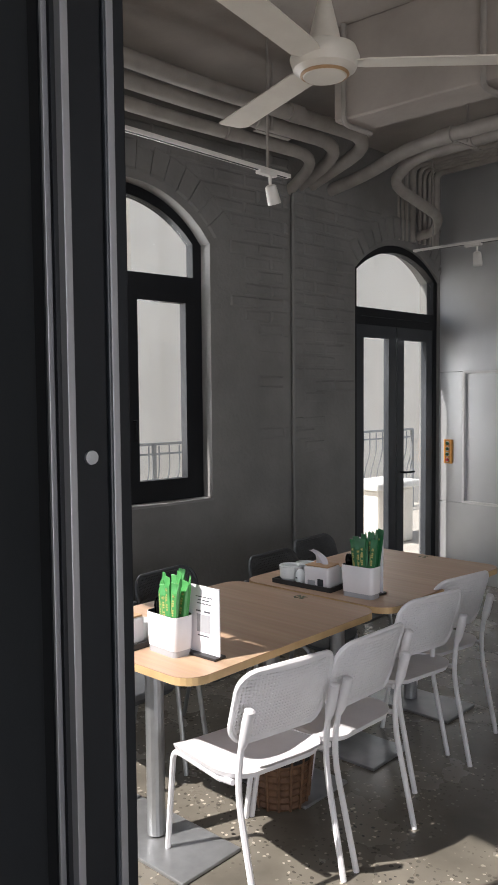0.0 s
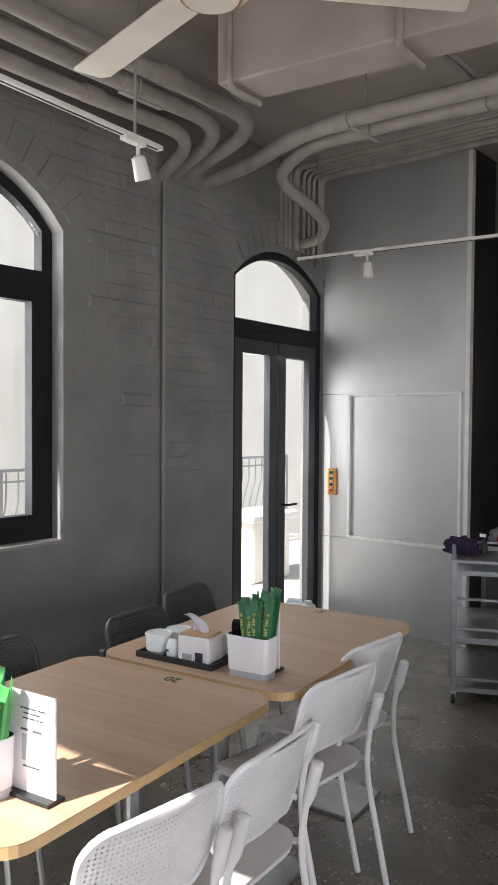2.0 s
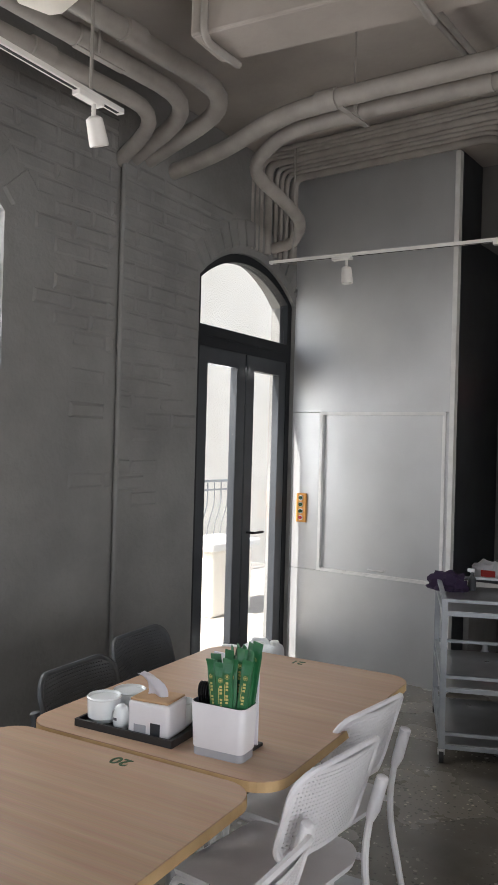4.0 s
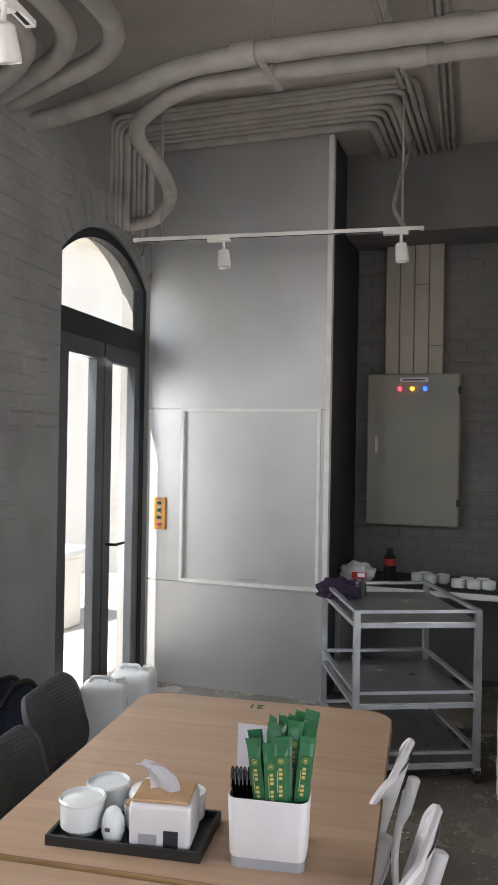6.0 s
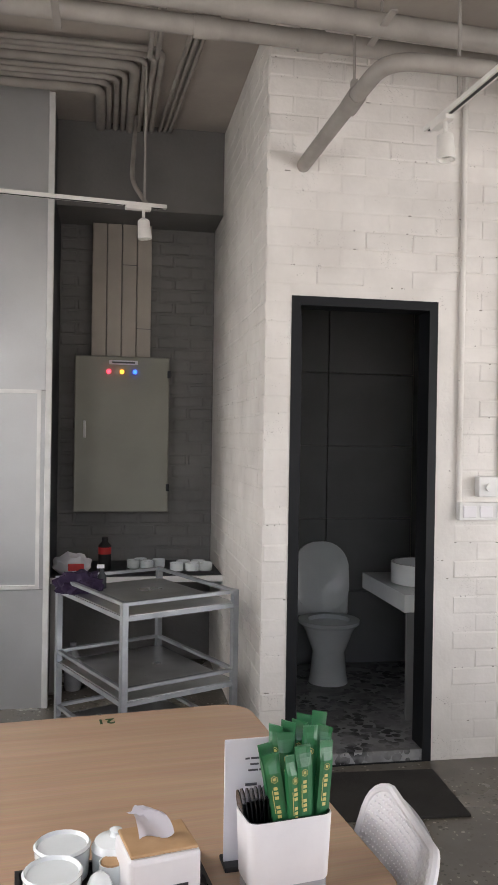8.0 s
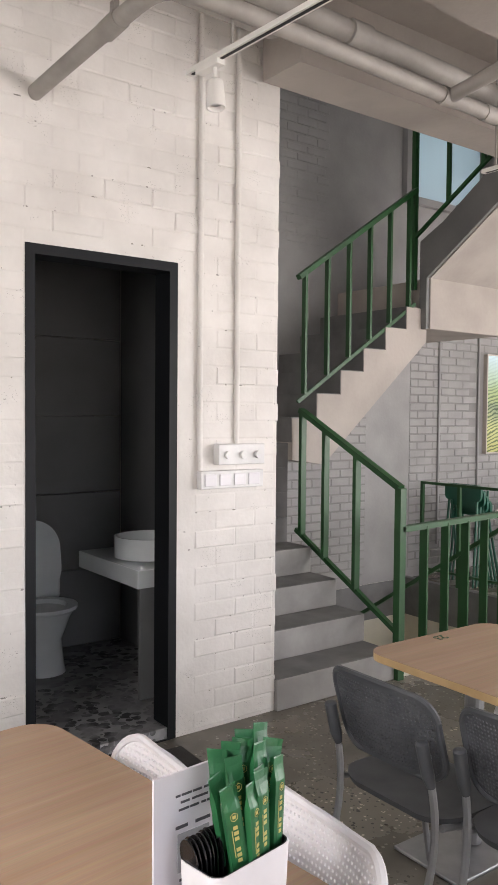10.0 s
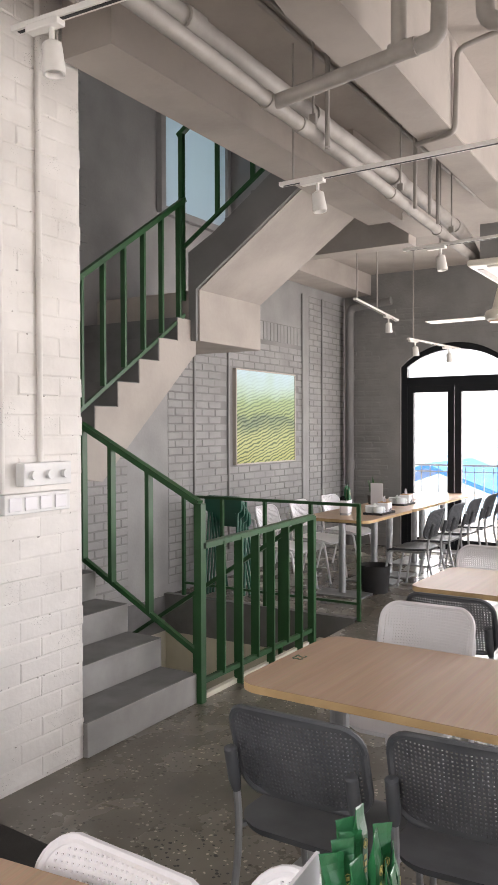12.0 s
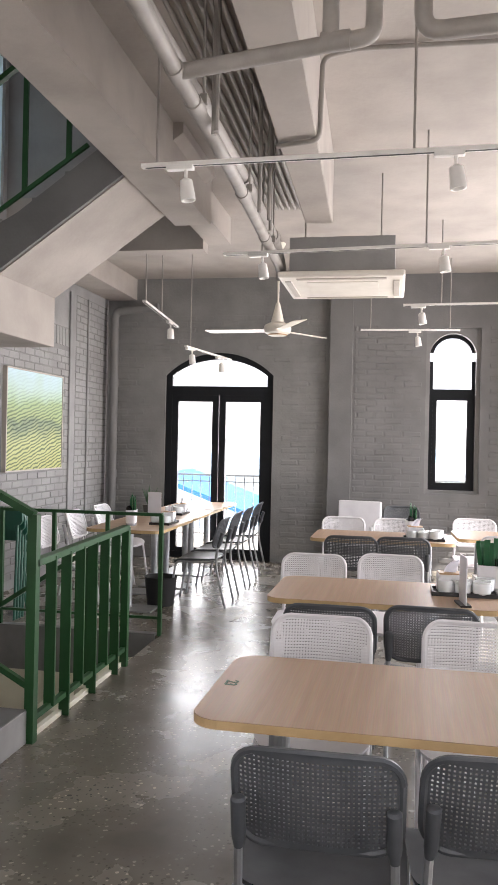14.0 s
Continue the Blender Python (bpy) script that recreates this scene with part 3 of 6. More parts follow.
# metal clad shaft wall
shaft = thing("shaft_wall", "brushed galvanised sheet metal enclosure of a goods lift", "metal wall", kind="structure")
part("sheet", boxes((-0.3, 1.10, 5.02, 5.06, 0.0, 0.71)), "steel", shaft)
part("sheet", boxes((-0.3, 0.085, 5.02, 5.06, 0.714, 1.90), (1.075, 1.10, 5.02, 5.06, 0.714, 1.90)), "steel", shaft)
part("sheet", boxes((-0.3, 1.10, 5.02, 5.06, 1.904, CEIL)), "steel", shaft)
part("corner_trim", rbox(1.10, 1.135, 5.005, 5.06, 0, CEIL - 0.02, 0.003), "trim", shaft, "white corner angle")
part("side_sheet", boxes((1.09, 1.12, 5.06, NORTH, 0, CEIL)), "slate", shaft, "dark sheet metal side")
hatch = thing("lift_hatch", "closed sheet metal goods lift hatch in a white frame", "hatch")
part("door_panel", boxes((0.105, 1.055, 5.035, 5.045, 0.735, 1.89)), "steel", hatch)
hx = lambda u, z, w: Vector((u, 5.012 + w, z))
part("frame", ring_frame(hx, 0.085, 1.075, 0.714, 1.905, 0.022, -0.004, 0.03), "trim", hatch)
hd = part("handle", tubes((((0.52, 5.02, 0.765), (0.52, 5.0, 0.765), (0.64, 5.0, 0.765), (0.64, 5.02, 0.765)), 0.006), bend=0.01), "stainless", hatch)
ctl = thing("lift_control", "orange control plate with four coloured push buttons", "control panel")
part("plate", rbox(-0.105, -0.02, 5.0, 5.02, 1.065, 1.285, 0.004), "orange", ctl)
for k, c in enumerate(("red", "green", "green", "green")):
    part("button", tubes((((-0.062, 5.0, 1.10 + 0.05 * k), (-0.062, 4.985, 1.10 + 0.05 * k)), 0.014)), c, ctl)
    part("bezel", tubes((((-0.062, 5.0, 1.10 + 0.05 * k), (-0.062, 4.995, 1.10 + 0.05 * k)), 0.02)), "stainless", ctl)

# wc box
wcf = lambda u, z, w: Vector((u, 3.96 + w, z))
structure("wall_wc_front", wall_with_openings(wcf, 2.225, 3.745, 0, CEIL, 0.12, [(2.355, 3.12, 0.0, 2.345, 2.345)]), "white", "white painted brick wall round the toilet door")
structure("wall_wc_side", boxes((2.225, 2.345, 4.08, NORTH, 0, CEIL)), "white", "white painted brick side wall of the toilet")
structure("wall_wc_east", boxes((3.625, 3.745, 4.08, NORTH, 0, CEIL)), "white", "white painted wall beside the stair")
for nm, bx in (("wall_wc_inner", (2.346, 2.356, 4.08, 5.5, 0.06, 2.6)), ("wall_wc_inner_2", (3.61, 3.624, 4.08, 5.5, 0.06, 2.6)), ("ceiling_wc", (2.346, 3.624, 4.08, 5.52, 2.6, 2.64))):
    structure(nm, boxes(bx), "wctile", "dark grey tiled lining of the toilet")
wback = tagged(new("wall_wc_back"), "large dark grey tiles behind the toilet", "", "", "structure")
for k in range(5):
    for q in range(2):
        part("tile", bevel(boxes((2.358 + 0.627 * q, 2.98 + 0.627 * q, 5.5, 5.52, 0.062 + 0.51 * k, 0.567 + 0.51 * k)), 0.002, 1), "wctile", wback)
structure("wc_floor", boxes((2.357, 3.118, 3.965, 4.08, 0.0, 0.06), (2.346, 3.624, 4.08, 5.5, 0.0, 0.06)), "pebble", "dark pebble terrazzo floor")
structure("door_frame_wc", ring_frame(lambda u, z, w: Vector((u, 3.955 + w, z)), 2.355, 3.12, -0.05, 2.345, 0.045, 0.0, 0.14, 0.055), "black", "black aluminium door frame")

# window 1
win = tagged(new("window_1"), "black framed arched casement window", "window", "", "structure")
part("window_frame", arch_frame(west, 0.92, 2.20, 1.015, 2.72, 3.05, 0.07, 0.10, 0.17), "black", win)
part("transom", boxes((-0.17, -0.10, 0.99, 2.13, 2.40, 2.50)), "black", win)
part("mullion", boxes((-0.165, -0.105, 1.53, 1.60, 1.085, 2.40)), "black", win)
for a, b in ((0.99, 1.53), (1.60, 2.13)):
    s = part("sash", ring_frame(west, a, b, 1.085, 2.40, 0.075, 0.085, 0.15), "black", win)
    ob = part("pane", pane(west, a + 0.075, b - 0.075, 1.16, 2.325, 0.12), "glass", s)
    ob.visible_shadow = False
pane_part(win, west, 0.99, 2.13, 2.50, 0, 0.13, spring=2.70, apex=2.98)
part("handle", tubes((((-0.085, 1.635, 1.55), (-0.05, 1.635, 1.55), (-0.05, 1.635, 1.42)), 0.008), bend=0.01), "black", win)
structure("window_sill", boxes((-0.185, 0.012, 0.92, 2.20, 1.0, 1.0165)), "pale", "pale painted window sill")

# terrace door
d1 = tagged(new("door_1"), "closed black framed arched glass double door to a terrace", "door", "", "structure")
part("door_frame", arch_frame(W2, 0.78, 2.07, 0.0, 2.72, 2.97, 0.06, 0.03, 0.10), "black", d1)
part("transom", ring_frame(W2, 0.84, 2.01, 2.28, 2.42, 0.069, 0.03, 0.10), "black", d1)
for a, b in ((0.84, 1.415), (1.435, 2.01)):
    leaf = part("door_leaf", ring_frame(W2, a, b, 0.02, 2.28, 0.105, 0.035, 0.09, 0.12), "slate", d1)
    ob = part("pane", pane(W2, a + 0.105, b - 0.105, 0.14, 2.175, 0.06), "glass", leaf)
    ob.visible_shadow = False
pane_part(d1, W2, 0.84, 2.01, 2.42, 0, 0.06, spring=2.68, apex=2.91)
part("lever_handle", tubes(((W2(1.49, 1.02, 0.035), W2(1.49, 1.02, -0.03), W2(1.61, 1.02, -0.03)), 0.009), bend=0.012), "black", d1)

# sea door
d2 = tagged(new("door_2"), "black framed arched glass double door with sea light", "door", "", "structure")
part("door_frame", arch_frame(east, 3.68, 5.13, 0.0, 2.42, 2.72, 0.085, 0.04, 0.12), "black", d2)
part("transom", boxes((EAST + 0.04, EAST + 0.12, 3.765, 5.045, 2.16, 2.28)), "black", d2)
for a, b in ((3.765, 4.40), (4.41, 5.045)):
    leaf = part("door_leaf", ring_frame(east, a, b, 0.02, 2.16, 0.085, 0.045, 0.11, 0.12), "black", d2)
    ob = part("pane", pane(east, a + 0.085, b - 0.085, 0.14, 2.075, 0.07), "glass", leaf)
    ob.visible_shadow = False
pane_part(d2, east, 3.765, 5.045, 2.28, 0, 0.07, spring=2.40, apex=2.64)
w2 = tagged(new("window_2"), "narrow black framed arched window", "window", "", "structure")
part("window_frame", arch_frame(east, 1.14, 1.70, 1.0, 2.62, 2.96, 0.045, 0.1, 0.16), "black", w2)
part("transom", boxes((EAST + 0.1, EAST + 0.16, 1.185, 1.655, 2.18, 2.27)), "black", w2)
part("sash", ring_frame(east, 1.185, 1.655, 1.045, 2.18, 0.05, 0.09, 0.15), "black", w2)
pane_part(w2, east, 1.235, 1.605, 1.095, 2.13, 0.12)

# entrance jamb: dark aluminium folding door post
jamb = tagged(new("door_3"), "open dark aluminium folding entrance door post", "door", "", "structure")
for x0, x1, y0, y1, c in ((2.66, 3.551, -0.80, -0.755, "slate"), (3.551, 3.571, -0.806, -0.755, "black"), (3.571, 3.580, -0.80, -0.755, "slate"), (3.580, 3.585, -0.79, -0.755, "black"), (3.585, 3.599, -0.803, -0.77, "slate"),
                          (3.585, 3.606, -0.80, -0.768, "black"), (3.585, 3.607, -0.766, -0.758, "slate"), (3.58, 3.606, -0.758, -0.745, "black")):
    part("profile", rbox(x0, x1, y0, y1, 0.0, 2.7, 0.0015), c, jamb)
# pale strips stand in for sunlight caught on the post's edges
M["litedge"] = mat("sunlit_edge_grey", (0.3, 0.3, 0.31), (0.24, 0.24, 0.25), 0.4, metal=0.4, scale=3, fine=120, bump=0.02)
for x0, x1, y0, y1 in ((3.578, 3.582, -0.8085, -0.803), (3.598, 3.6085, -0.8055, -0.7985), (3.6065, 3.6088, -0.764, -0.757)):
    part("edge_strip", rbox(x0, x1, y0, y1, 0.0, 2.7, 0.0008), "litedge", jamb, "pale strip for the sunlit edge of the post")
part("screw", tubes((((3.606, -0.785, 1.67), (3.609, -0.785, 1.67)), 0.006)), "chromed", jamb)


# ---- tables and chairs ----
def make_table(w, l, m, label, number=True, legs=2):
    t = thing("dining_table", label, "table", m, "dining tables")
    bm = bmesh.new()
    prism(bm, rrect(w, l, 0.09, 7), 0.722, 0.75, lambda u, v, z: Vector((u, v, z)))
    top = part("tabletop", bm, "wood", t, "oak laminate top with rounded corners")
    bm = bmesh.new()
    o, i = rrect(w + 0.004, l + 0.004, 0.092, 7), rrect(w - 0.02, l - 0.02, 0.08, 7)
    n = len(o)
    for (z0, z1) in ((0.7225, 0.7485),):
        va = [bm.verts.new((*p, z0)) for p in o]
        vb = [bm.verts.new((*p, z1)) for p in o]
        for k in range(n):
            bm.faces.new((va[k], va[(k + 1) % n], vb[(k + 1) % n], vb[k]))
    part("edge_band", bm, "edge", t)
    for s in ((-1, 1) if legs == 2 else (0,)):
        y = s * (l / 2 - 0.22)
        part("column", lathe([(0.036, 0.02), (0.036, 0.70)], 16, 0, y), "chromed", t)
        part("base_plate", bevel(boxes((-w * 0.36, w * 0.36, y - 0.15, y + 0.15, 0.0, 0.014)), 0.004), "chromed", t)
        part("mounting_plate", boxes((-0.14, 0.14, y - 0.1, y + 0.1, 0.70, 0.722)), "matteblk", t)
    return t


def perforated(bm, w, h, nx, nz, place, hole=0.5, t=0.006, corner=0.06):
    """A thin sheet of square-holed cells with rounded outer corners."""
    dx, dz = w / nx, h / nz
    for i in range(nx):
        for k in range(nz):
            x0, x1, z0, z1 = -w / 2 + i * dx, -w / 2 + (i + 1) * dx, k * dz, (k + 1) * dz
            cx, cz = (x0 + x1) / 2, (z0 + z1) / 2
            ex, ez = max(0, abs(cx) - (w / 2 - corner)), max(0, abs(cz - h / 2) - (h / 2 - corner))
            if math.hypot(ex, ez) > corner:
                continue
            a = [(x0, z0), (x1, z0), (x1, z1), (x0, z1)]
            hx, hz = dx * hole / 2, dz * hole / 2
            b = [(cx - hx, cz - hz), (cx + hx, cz - hz), (cx + hx, cz + hz), (cx - hx, cz + hz)]
            solid = i in (0, nx - 1) or k in (0, nz - 1) or math.hypot(ex, ez) > corner - dx
            for d in (0.0, t):
                va = [bm.verts.new(place(*p, d)) for p in a]
                if solid:
                    bm.faces.new(va if d == 0 else va[::-1])
                    continue
                vb = [bm.verts.new(place(*p, d)) for p in b]
                for q in range(4):
                    f = (va[q], va[(q + 1) % 4], vb[(q + 1) % 4], vb[q])
                    bm.faces.new(f if d == 0 else f[::-1])
            if not solid:
                v0 = [bm.verts.new(place(*p, 0.0)) for p in b]
                v1 = [bm.verts.new(place(*p, t)) for p in b]
                for q in range(4):
                    bm.faces.new((v0[q], v1[q], v1[(q + 1) % 4], v0[(q + 1) % 4]))
    return bm


def make_chair(name, label, shell, leg, m):
    """Stackable chair that faces +y, with a perforated plastic back."""
    c = thing(name, label, "chair", m, name + "s")
    back = lambda x, z, d: Vector((x, -0.205 + 0.045 * (x / 0.22) ** 2 - 0.085 * (z / 0.28) - d, 0.56 + z))
    bm = perforated(bmesh.new(), 0.415, 0.262, 34, 21, back, 0.44, 0.006, 0.07)
    part("backrest", bm, shell, c)
    bm = bmesh.new()
    rim = [back(x, z + 0.131, 0.004) for x, z in rrect(0.415, 0.262, 0.07, 6)]
    tube(bm, rim + [rim[0]], 0.0105, 7, cap=False)
    part("backrest_rim", bm, shell, c, smooth=True)
    bm = bmesh.new()
    n, k = 10, 10
    out = rrect(0.45, 0.43, 0.10, 6)

    def seat_z(x, y):
        return 0.455 - 0.018 * (1 - (x / 0.23) ** 2) - (0.03 * max(0, (y - 0.1) / 0.115) ** 2) + 0.012 * max(0, -y / 0.2)
    rings = []
    for s in (0.0, 0.35, 0.7, 0.92, 1.0):
        rings.append([bm.verts.new((x * s, y * s, seat_z(x * s, y * s))) for x, y in out])
    for a, b in zip(rings[1:], rings[2:]):
        for q in range(len(out)):
            bm.faces.new((a[q], a[(q + 1) % len(out)], b[(q + 1) % len(out)], b[q]))
    bm.faces.new(rings[1])
    for v in rings[0]:
        bm.verts.remove(v)
    low = [bm.verts.new((x * 0.97, y * 0.97, seat_z(x, y) - 0.02)) for x, y in out]
    for q in range(len(out)):
        bm.faces.new((rings[-1][q], rings[-1][(q + 1) % len(out)], low[(q + 1) % len(out)], low[q]))
    bm.faces.new(low[::-1])
    part("seat", bm, shell, c, smooth=True)
    for s in (-1, 1):
        part("front_leg", tubes((((s * 0.205, -0.12, 0.425), (s * 0.21, 0.165, 0.425), (s * 0.2, 0.235, 0.0)), 0.0115), seg=8, bend=0.05), leg, c, smooth=True)
        part("rear_leg", tubes((((s * 0.192, -0.31, 0.0), (s * 0.196, -0.205, 0.43), (s * 0.19, -0.25, 0.66)), 0.0115), seg=8, bend=0.12), leg, c, smooth=True)
        part("bracket", tubes((((s * 0.192, -0.232, 0.565), (s * 0.19, -0.245, 0.60), (s * 0.188, -0.272, 0.70), (s * 0.188, -0.273, 0.705)), [0.013, 0.019, 0.019, 0.012]), seg=10), shell, c, smooth=True)
        part("arm_bar", tubes((((s * 0.205, -0.12, 0.425), (s * 0.205, -0.2, 0.44)), 0.0105), seg=8), leg, c)
    part("cross_bar", tubes((((-0.205, -0.12, 0.418), (0.205, -0.12, 0.418)), 0.009), seg=8), leg, c)
    return c


TR = 6.5
HIGH = Matrix.Diagonal((1, 1, 0.785 / 0.75, 1))
table_a = make_table(0.86, 1.13, pose(1.66, 0.90, 0, 0, 0, TR) @ HIGH, "oak laminate dining table with a rounded top beside the window")
copy_thing(table_a, pose(1.555, 2.05, 0, 0, 0, TR))
table_b = make_table(0.72, 1.22, pose(3.51, 2.08, 0, 0, 0, -1), "oak laminate dining table with rounded corners in the hall")
for x, y in ((5.35, 2.15), (8.0, 2.2), (8.25, 4.5), (9.45, 4.5), (10.5, 4.5)):
    rz = -1 if y < 3 else 90
    copy_thing(table_b, pose(x, y, 0, 0, 0, rz))
copy_thing(table_b, pose(8.4, 0.95, 0, 0, 0, 2))

white_chair = make_chair("white_chair", "white plastic stacking chair with perforated back and painted legs", "plastic", "plastic", pose(2.05, 0.72, 0, 0, 0, 86))
for x, y, r in ((2.04, 1.13, 95), (1.863, 1.785, 87), (1.748, 2.19, 87), (4.02, 2.40, 90), (4.06, 1.78, 86), (5.88, 2.62, 90), (6.0, 2.13, 88), (8.6, 2.6, 90), (8.6, 2.1, 88), (8.9, 1.3, 92), (7.9, 1.2, -88),
                (7.75, 5.05, 180), (8.45, 5.05, 180), (9.2, 5.05, 178)):
    copy_thing(white_chair, pose(x, y, 0, 0, 0, r))
dark_chair = make_chair("dark_chair", "dark grey plastic stacking chair with perforated back and steel legs", "dark", "chromed", pose(3.06, 2.28, 0, 0, 0, -90))
for x, y, r in ((3.12, 1.83, -86), (4.78, 2.39, -90), (4.86, 1.92, -92), (7.5, 2.44, -90), (7.55, 2.03, -90), (1.21, 1.89, -82), (1.03, 2.41, -80), (1.16, 0.72, -84), (1.16, 1.2, -80), 
                (8.3, 3.95, 0), (8.95, 3.95, 0), (9.6, 3.95, 0), (10.25, 3.95, 0)):
    copy_thing(dark_chair, pose(x, y, 0, 0, 0, r))


# ---- stairs ----
RISE = 0.176
SX0, SX1 = 3.745, 4.66
stair = thing("staircase", "grey concrete staircase with dark treads winding up", "staircase", kind="structure")
ys = [3.93 + 0.262 * k for k in range(5)]
for k in range(4):
    part("step", bevel(boxes((SX0, SX1, ys[k], NORTH, RISE * k if k else 0.0, RISE * (k + 1) - 0.004)), 0.006), "concrete", stair)
    part("tread", boxes((SX0, SX1 - 0.004, ys[k] + 0.004, ys[k + 1] + 0.02, RISE * (k + 1) - 0.004, RISE * (k + 1))), "treads", stair)
px, py = SX1, ys[4]
for k in range(4):
    a0, a1 = radians(180 - 22.5 * k), radians(180 - 22.5 * (k + 1))
    R = 1.5
    far = lambda a: (max(SX0, px + R * math.cos(a)), min(NORTH, py + R * math.sin(a)))
    pts = [(px, py), far(a0)] + ([(SX0, NORTH)] if k == 1 else []) + [far(a1)]
    bm = prism(bmesh.new(), pts, 0.3 + 0.1 * k, RISE * (5 + k), lambda u, v, w: Vector((u, v, w)))
    part("winder_step", bm, "treads", stair)
# second flight, rising along the north wall
F2X, F2Z, GO = 4.66, RISE * 8, 0.232
prof = [(F2X, F2Z - 0.12)]
for k in range(6):
    prof += [(F2X + GO * k, F2Z + RISE * (k + 1)), (F2X + GO * (k + 1), F2Z + RISE * (k + 1))]
prof += [(F2X + GO * 6, F2Z + RISE * 6 - 0.26), (F2X + 0.3, F2Z - 0.16)]
part("flight", prism(bmesh.new(), prof, 4.93, NORTH, lambda u, v, w: Vector((u, w, v))), "ceil", stair)
for k in range(6):
    part("tread", boxes((F2X + GO * k, F2X + GO * (k + 1) + 0.01, 4.94, NORTH, F2Z + RISE * (k + 1), F2Z + RISE * (k + 1) + 0.006)), "treads", stair)
    part("riser", boxes((F2X + GO * k - 0.005, F2X + GO * k, 4.935, NORTH, F2Z + RISE * k + 0.006, F2Z + RISE * (k + 1))), "treads", stair)
LZ = F2Z + RISE * 7
part("landing", bevel(boxes((6.02, 6.95, 4.866, NORTH, 2.30, 2.705)), 0.006), "ceil", stair)
# third flight comes forward over the hall
YZ = lambda u, v, w: Vector((w, u, v))
part("upper_flight", prism(bmesh.new(), [(4.87, 2.70), (4.87, 2.92), (3.55, 3.85), (3.55, 3.63)], 6.02, 6.95, YZ), "ceil", stair)
# steps and side are darker than the soffit: shade put into their grey
for k in range(6):
    y1, z1 = 4.87 - 0.24 * k, 3.06 + 0.172 * k
    part("step", boxes((6.024, 6.946, y1 - 0.24, y1, 2.925 + 0.168 * k, z1)), "greyhall", stair)
# thin sheet that darkens the shaded side of flight and landing
part("upper_flight_side", prism(bmesh.new(), [(4.95, 2.30), (4.95, 3.0), (4.72, 3.12), (3.93, 3.68), (3.93, 3.372), (4.88, 2.705), (4.88, 2.30)], 5.985, 6.018, YZ), "greyhall", stair)
structure("stair_curb", boxes((SX1, 6.1, 3.931, 3.962, -0.2, 0.03)), "creampaint", "low pale curb round the stair opening")
structure("stair_pit", boxes((SX0, 7.0, 3.93, NORTH, -3.3, -3.2), (SX0, 7.0, 3.86, 3.93, -3.2, -0.2), (6.95, 7.05, 3.9, NORTH, -3.2, -0.2), (3.6, SX0, 3.9, NORTH, -3.2, -0.2), (3.6, 7.05, NORTH, NORTH + 0.1, -3.3, 0.0)), "creampaint", "cream painted walls of the stair going down")
structure("slab_edge", boxes((6.93, 7.0, 3.96, NORTH, -0.34, 0.02), (SX1, 6.94, NORTH - 0.012, NORTH - 0.004, -0.34, 0.0)), "treads", "dark grey edge of the floor slab round the stair opening")
lower = thing("lower_stair", "concrete steps leading down below the hall", "staircase", kind="structure")
for k in range(7):
    part("step", boxes((6.1, 6.93, 4.0 + 0.27 * k, 4.28 + 0.27 * k, -1.6, -RISE * (k + 1))), "creampaint", lower)


def bar(bm, a, b, w, d):
    """A flat bar from a to b: w wide sideways, d deep."""
    a, b = Vector(a), Vector(b)
    ax = (b - a).normalized()
    ref = Vector((0, 0, 1)) if abs(ax.z) < 0.9 else Vector((1, 0, 0))
    s = ax.cross(ref).normalized()
    t = s.cross(ax).normalized()
    va, vb = [], []
    for i, j in ((-1, -1), (1, -1), (1, 1), (-1, 1)):
        o = s * (i * w / 2) + t * (j * d / 2)
        va.append(bm.verts.new(a + o)), vb.append(bm.verts.new(b + o))
    bm.faces.new(va[::-1]), bm.faces.new(vb)
    for k in range(4):
        bm.faces.new((va[k], va[(k + 1) % 4], vb[(k + 1) % 4], vb[k]))
    return bm


rail = thing("stair_railing", "green painted steel railing with flat balusters", "railing")
B = lambda *a: bar(bmesh.new(), *a)
# rising rail of the first flight
xr = 4.68
part("post", B((xr, 3.92, 0.0), (xr, 3.92, 1.17), 0.05, 0.05), "green", rail)
part("handrail", B((xr, 3.92, 1.17), (xr, 4.86, 1.64), 0.05, 0.035), "green", rail)
part("bottom_rail", B((xr, 3.94, 0.29), (xr, 4.9, 0.80), 0.03, 0.03), "green", rail)
for y in (4.30, 4.60, 4.84):
    k = (y - 3.92) / 0.94
    part("baluster", B((xr, y, 0.29 + 0.53 * (y - 3.94)), (xr, y, 1.17 + 0.47 * k), 0.03, 0.045), "green", rail)
# rail of the second flight
yr = 4.95
part("handrail", B((4.72, yr, 2.58), (5.93, yr, 3.40), 0.045, 0.035), "green", rail)
part("bottom_rail", B((4.72, yr, 1.70), (5.93, yr, 2.50), 0.02, 0.025), "green", rail)
for k in range(6):
    x = 4.78 + 0.215 * k
    part("baluster", B((x, yr, 1.72 + (x - 4.72) * 0.66), (x, yr, 2.58 + (x - 4.72) * 0.678), 0.04, 0.02), "green", rail)
part("post", B((5.97, 5.0, 2.62), (5.97, 5.0, 3.93), 0.04, 0.04), "green", rail)
part("handrail", B((5.97, 5.03, 3.92), (5.97, 4.0, 4.62), 0.045, 0.035), "green", rail)
part("bottom_rail", B((5.97, 5.0, 3.03), (5.97, 4.2, 3.56), 0.025, 0.025), "green", rail)
for y in (4.66, 4.34):
    part("baluster", B((5.97, y, 3.03 + (5.0 - y) * 0.66), (5.97, y, 3.92 + (5.03 - y) * 0.68), 0.035, 0.02), "green", rail)
guard = thing("guard_rail", "green painted guard railing beside the stair opening", "railing")
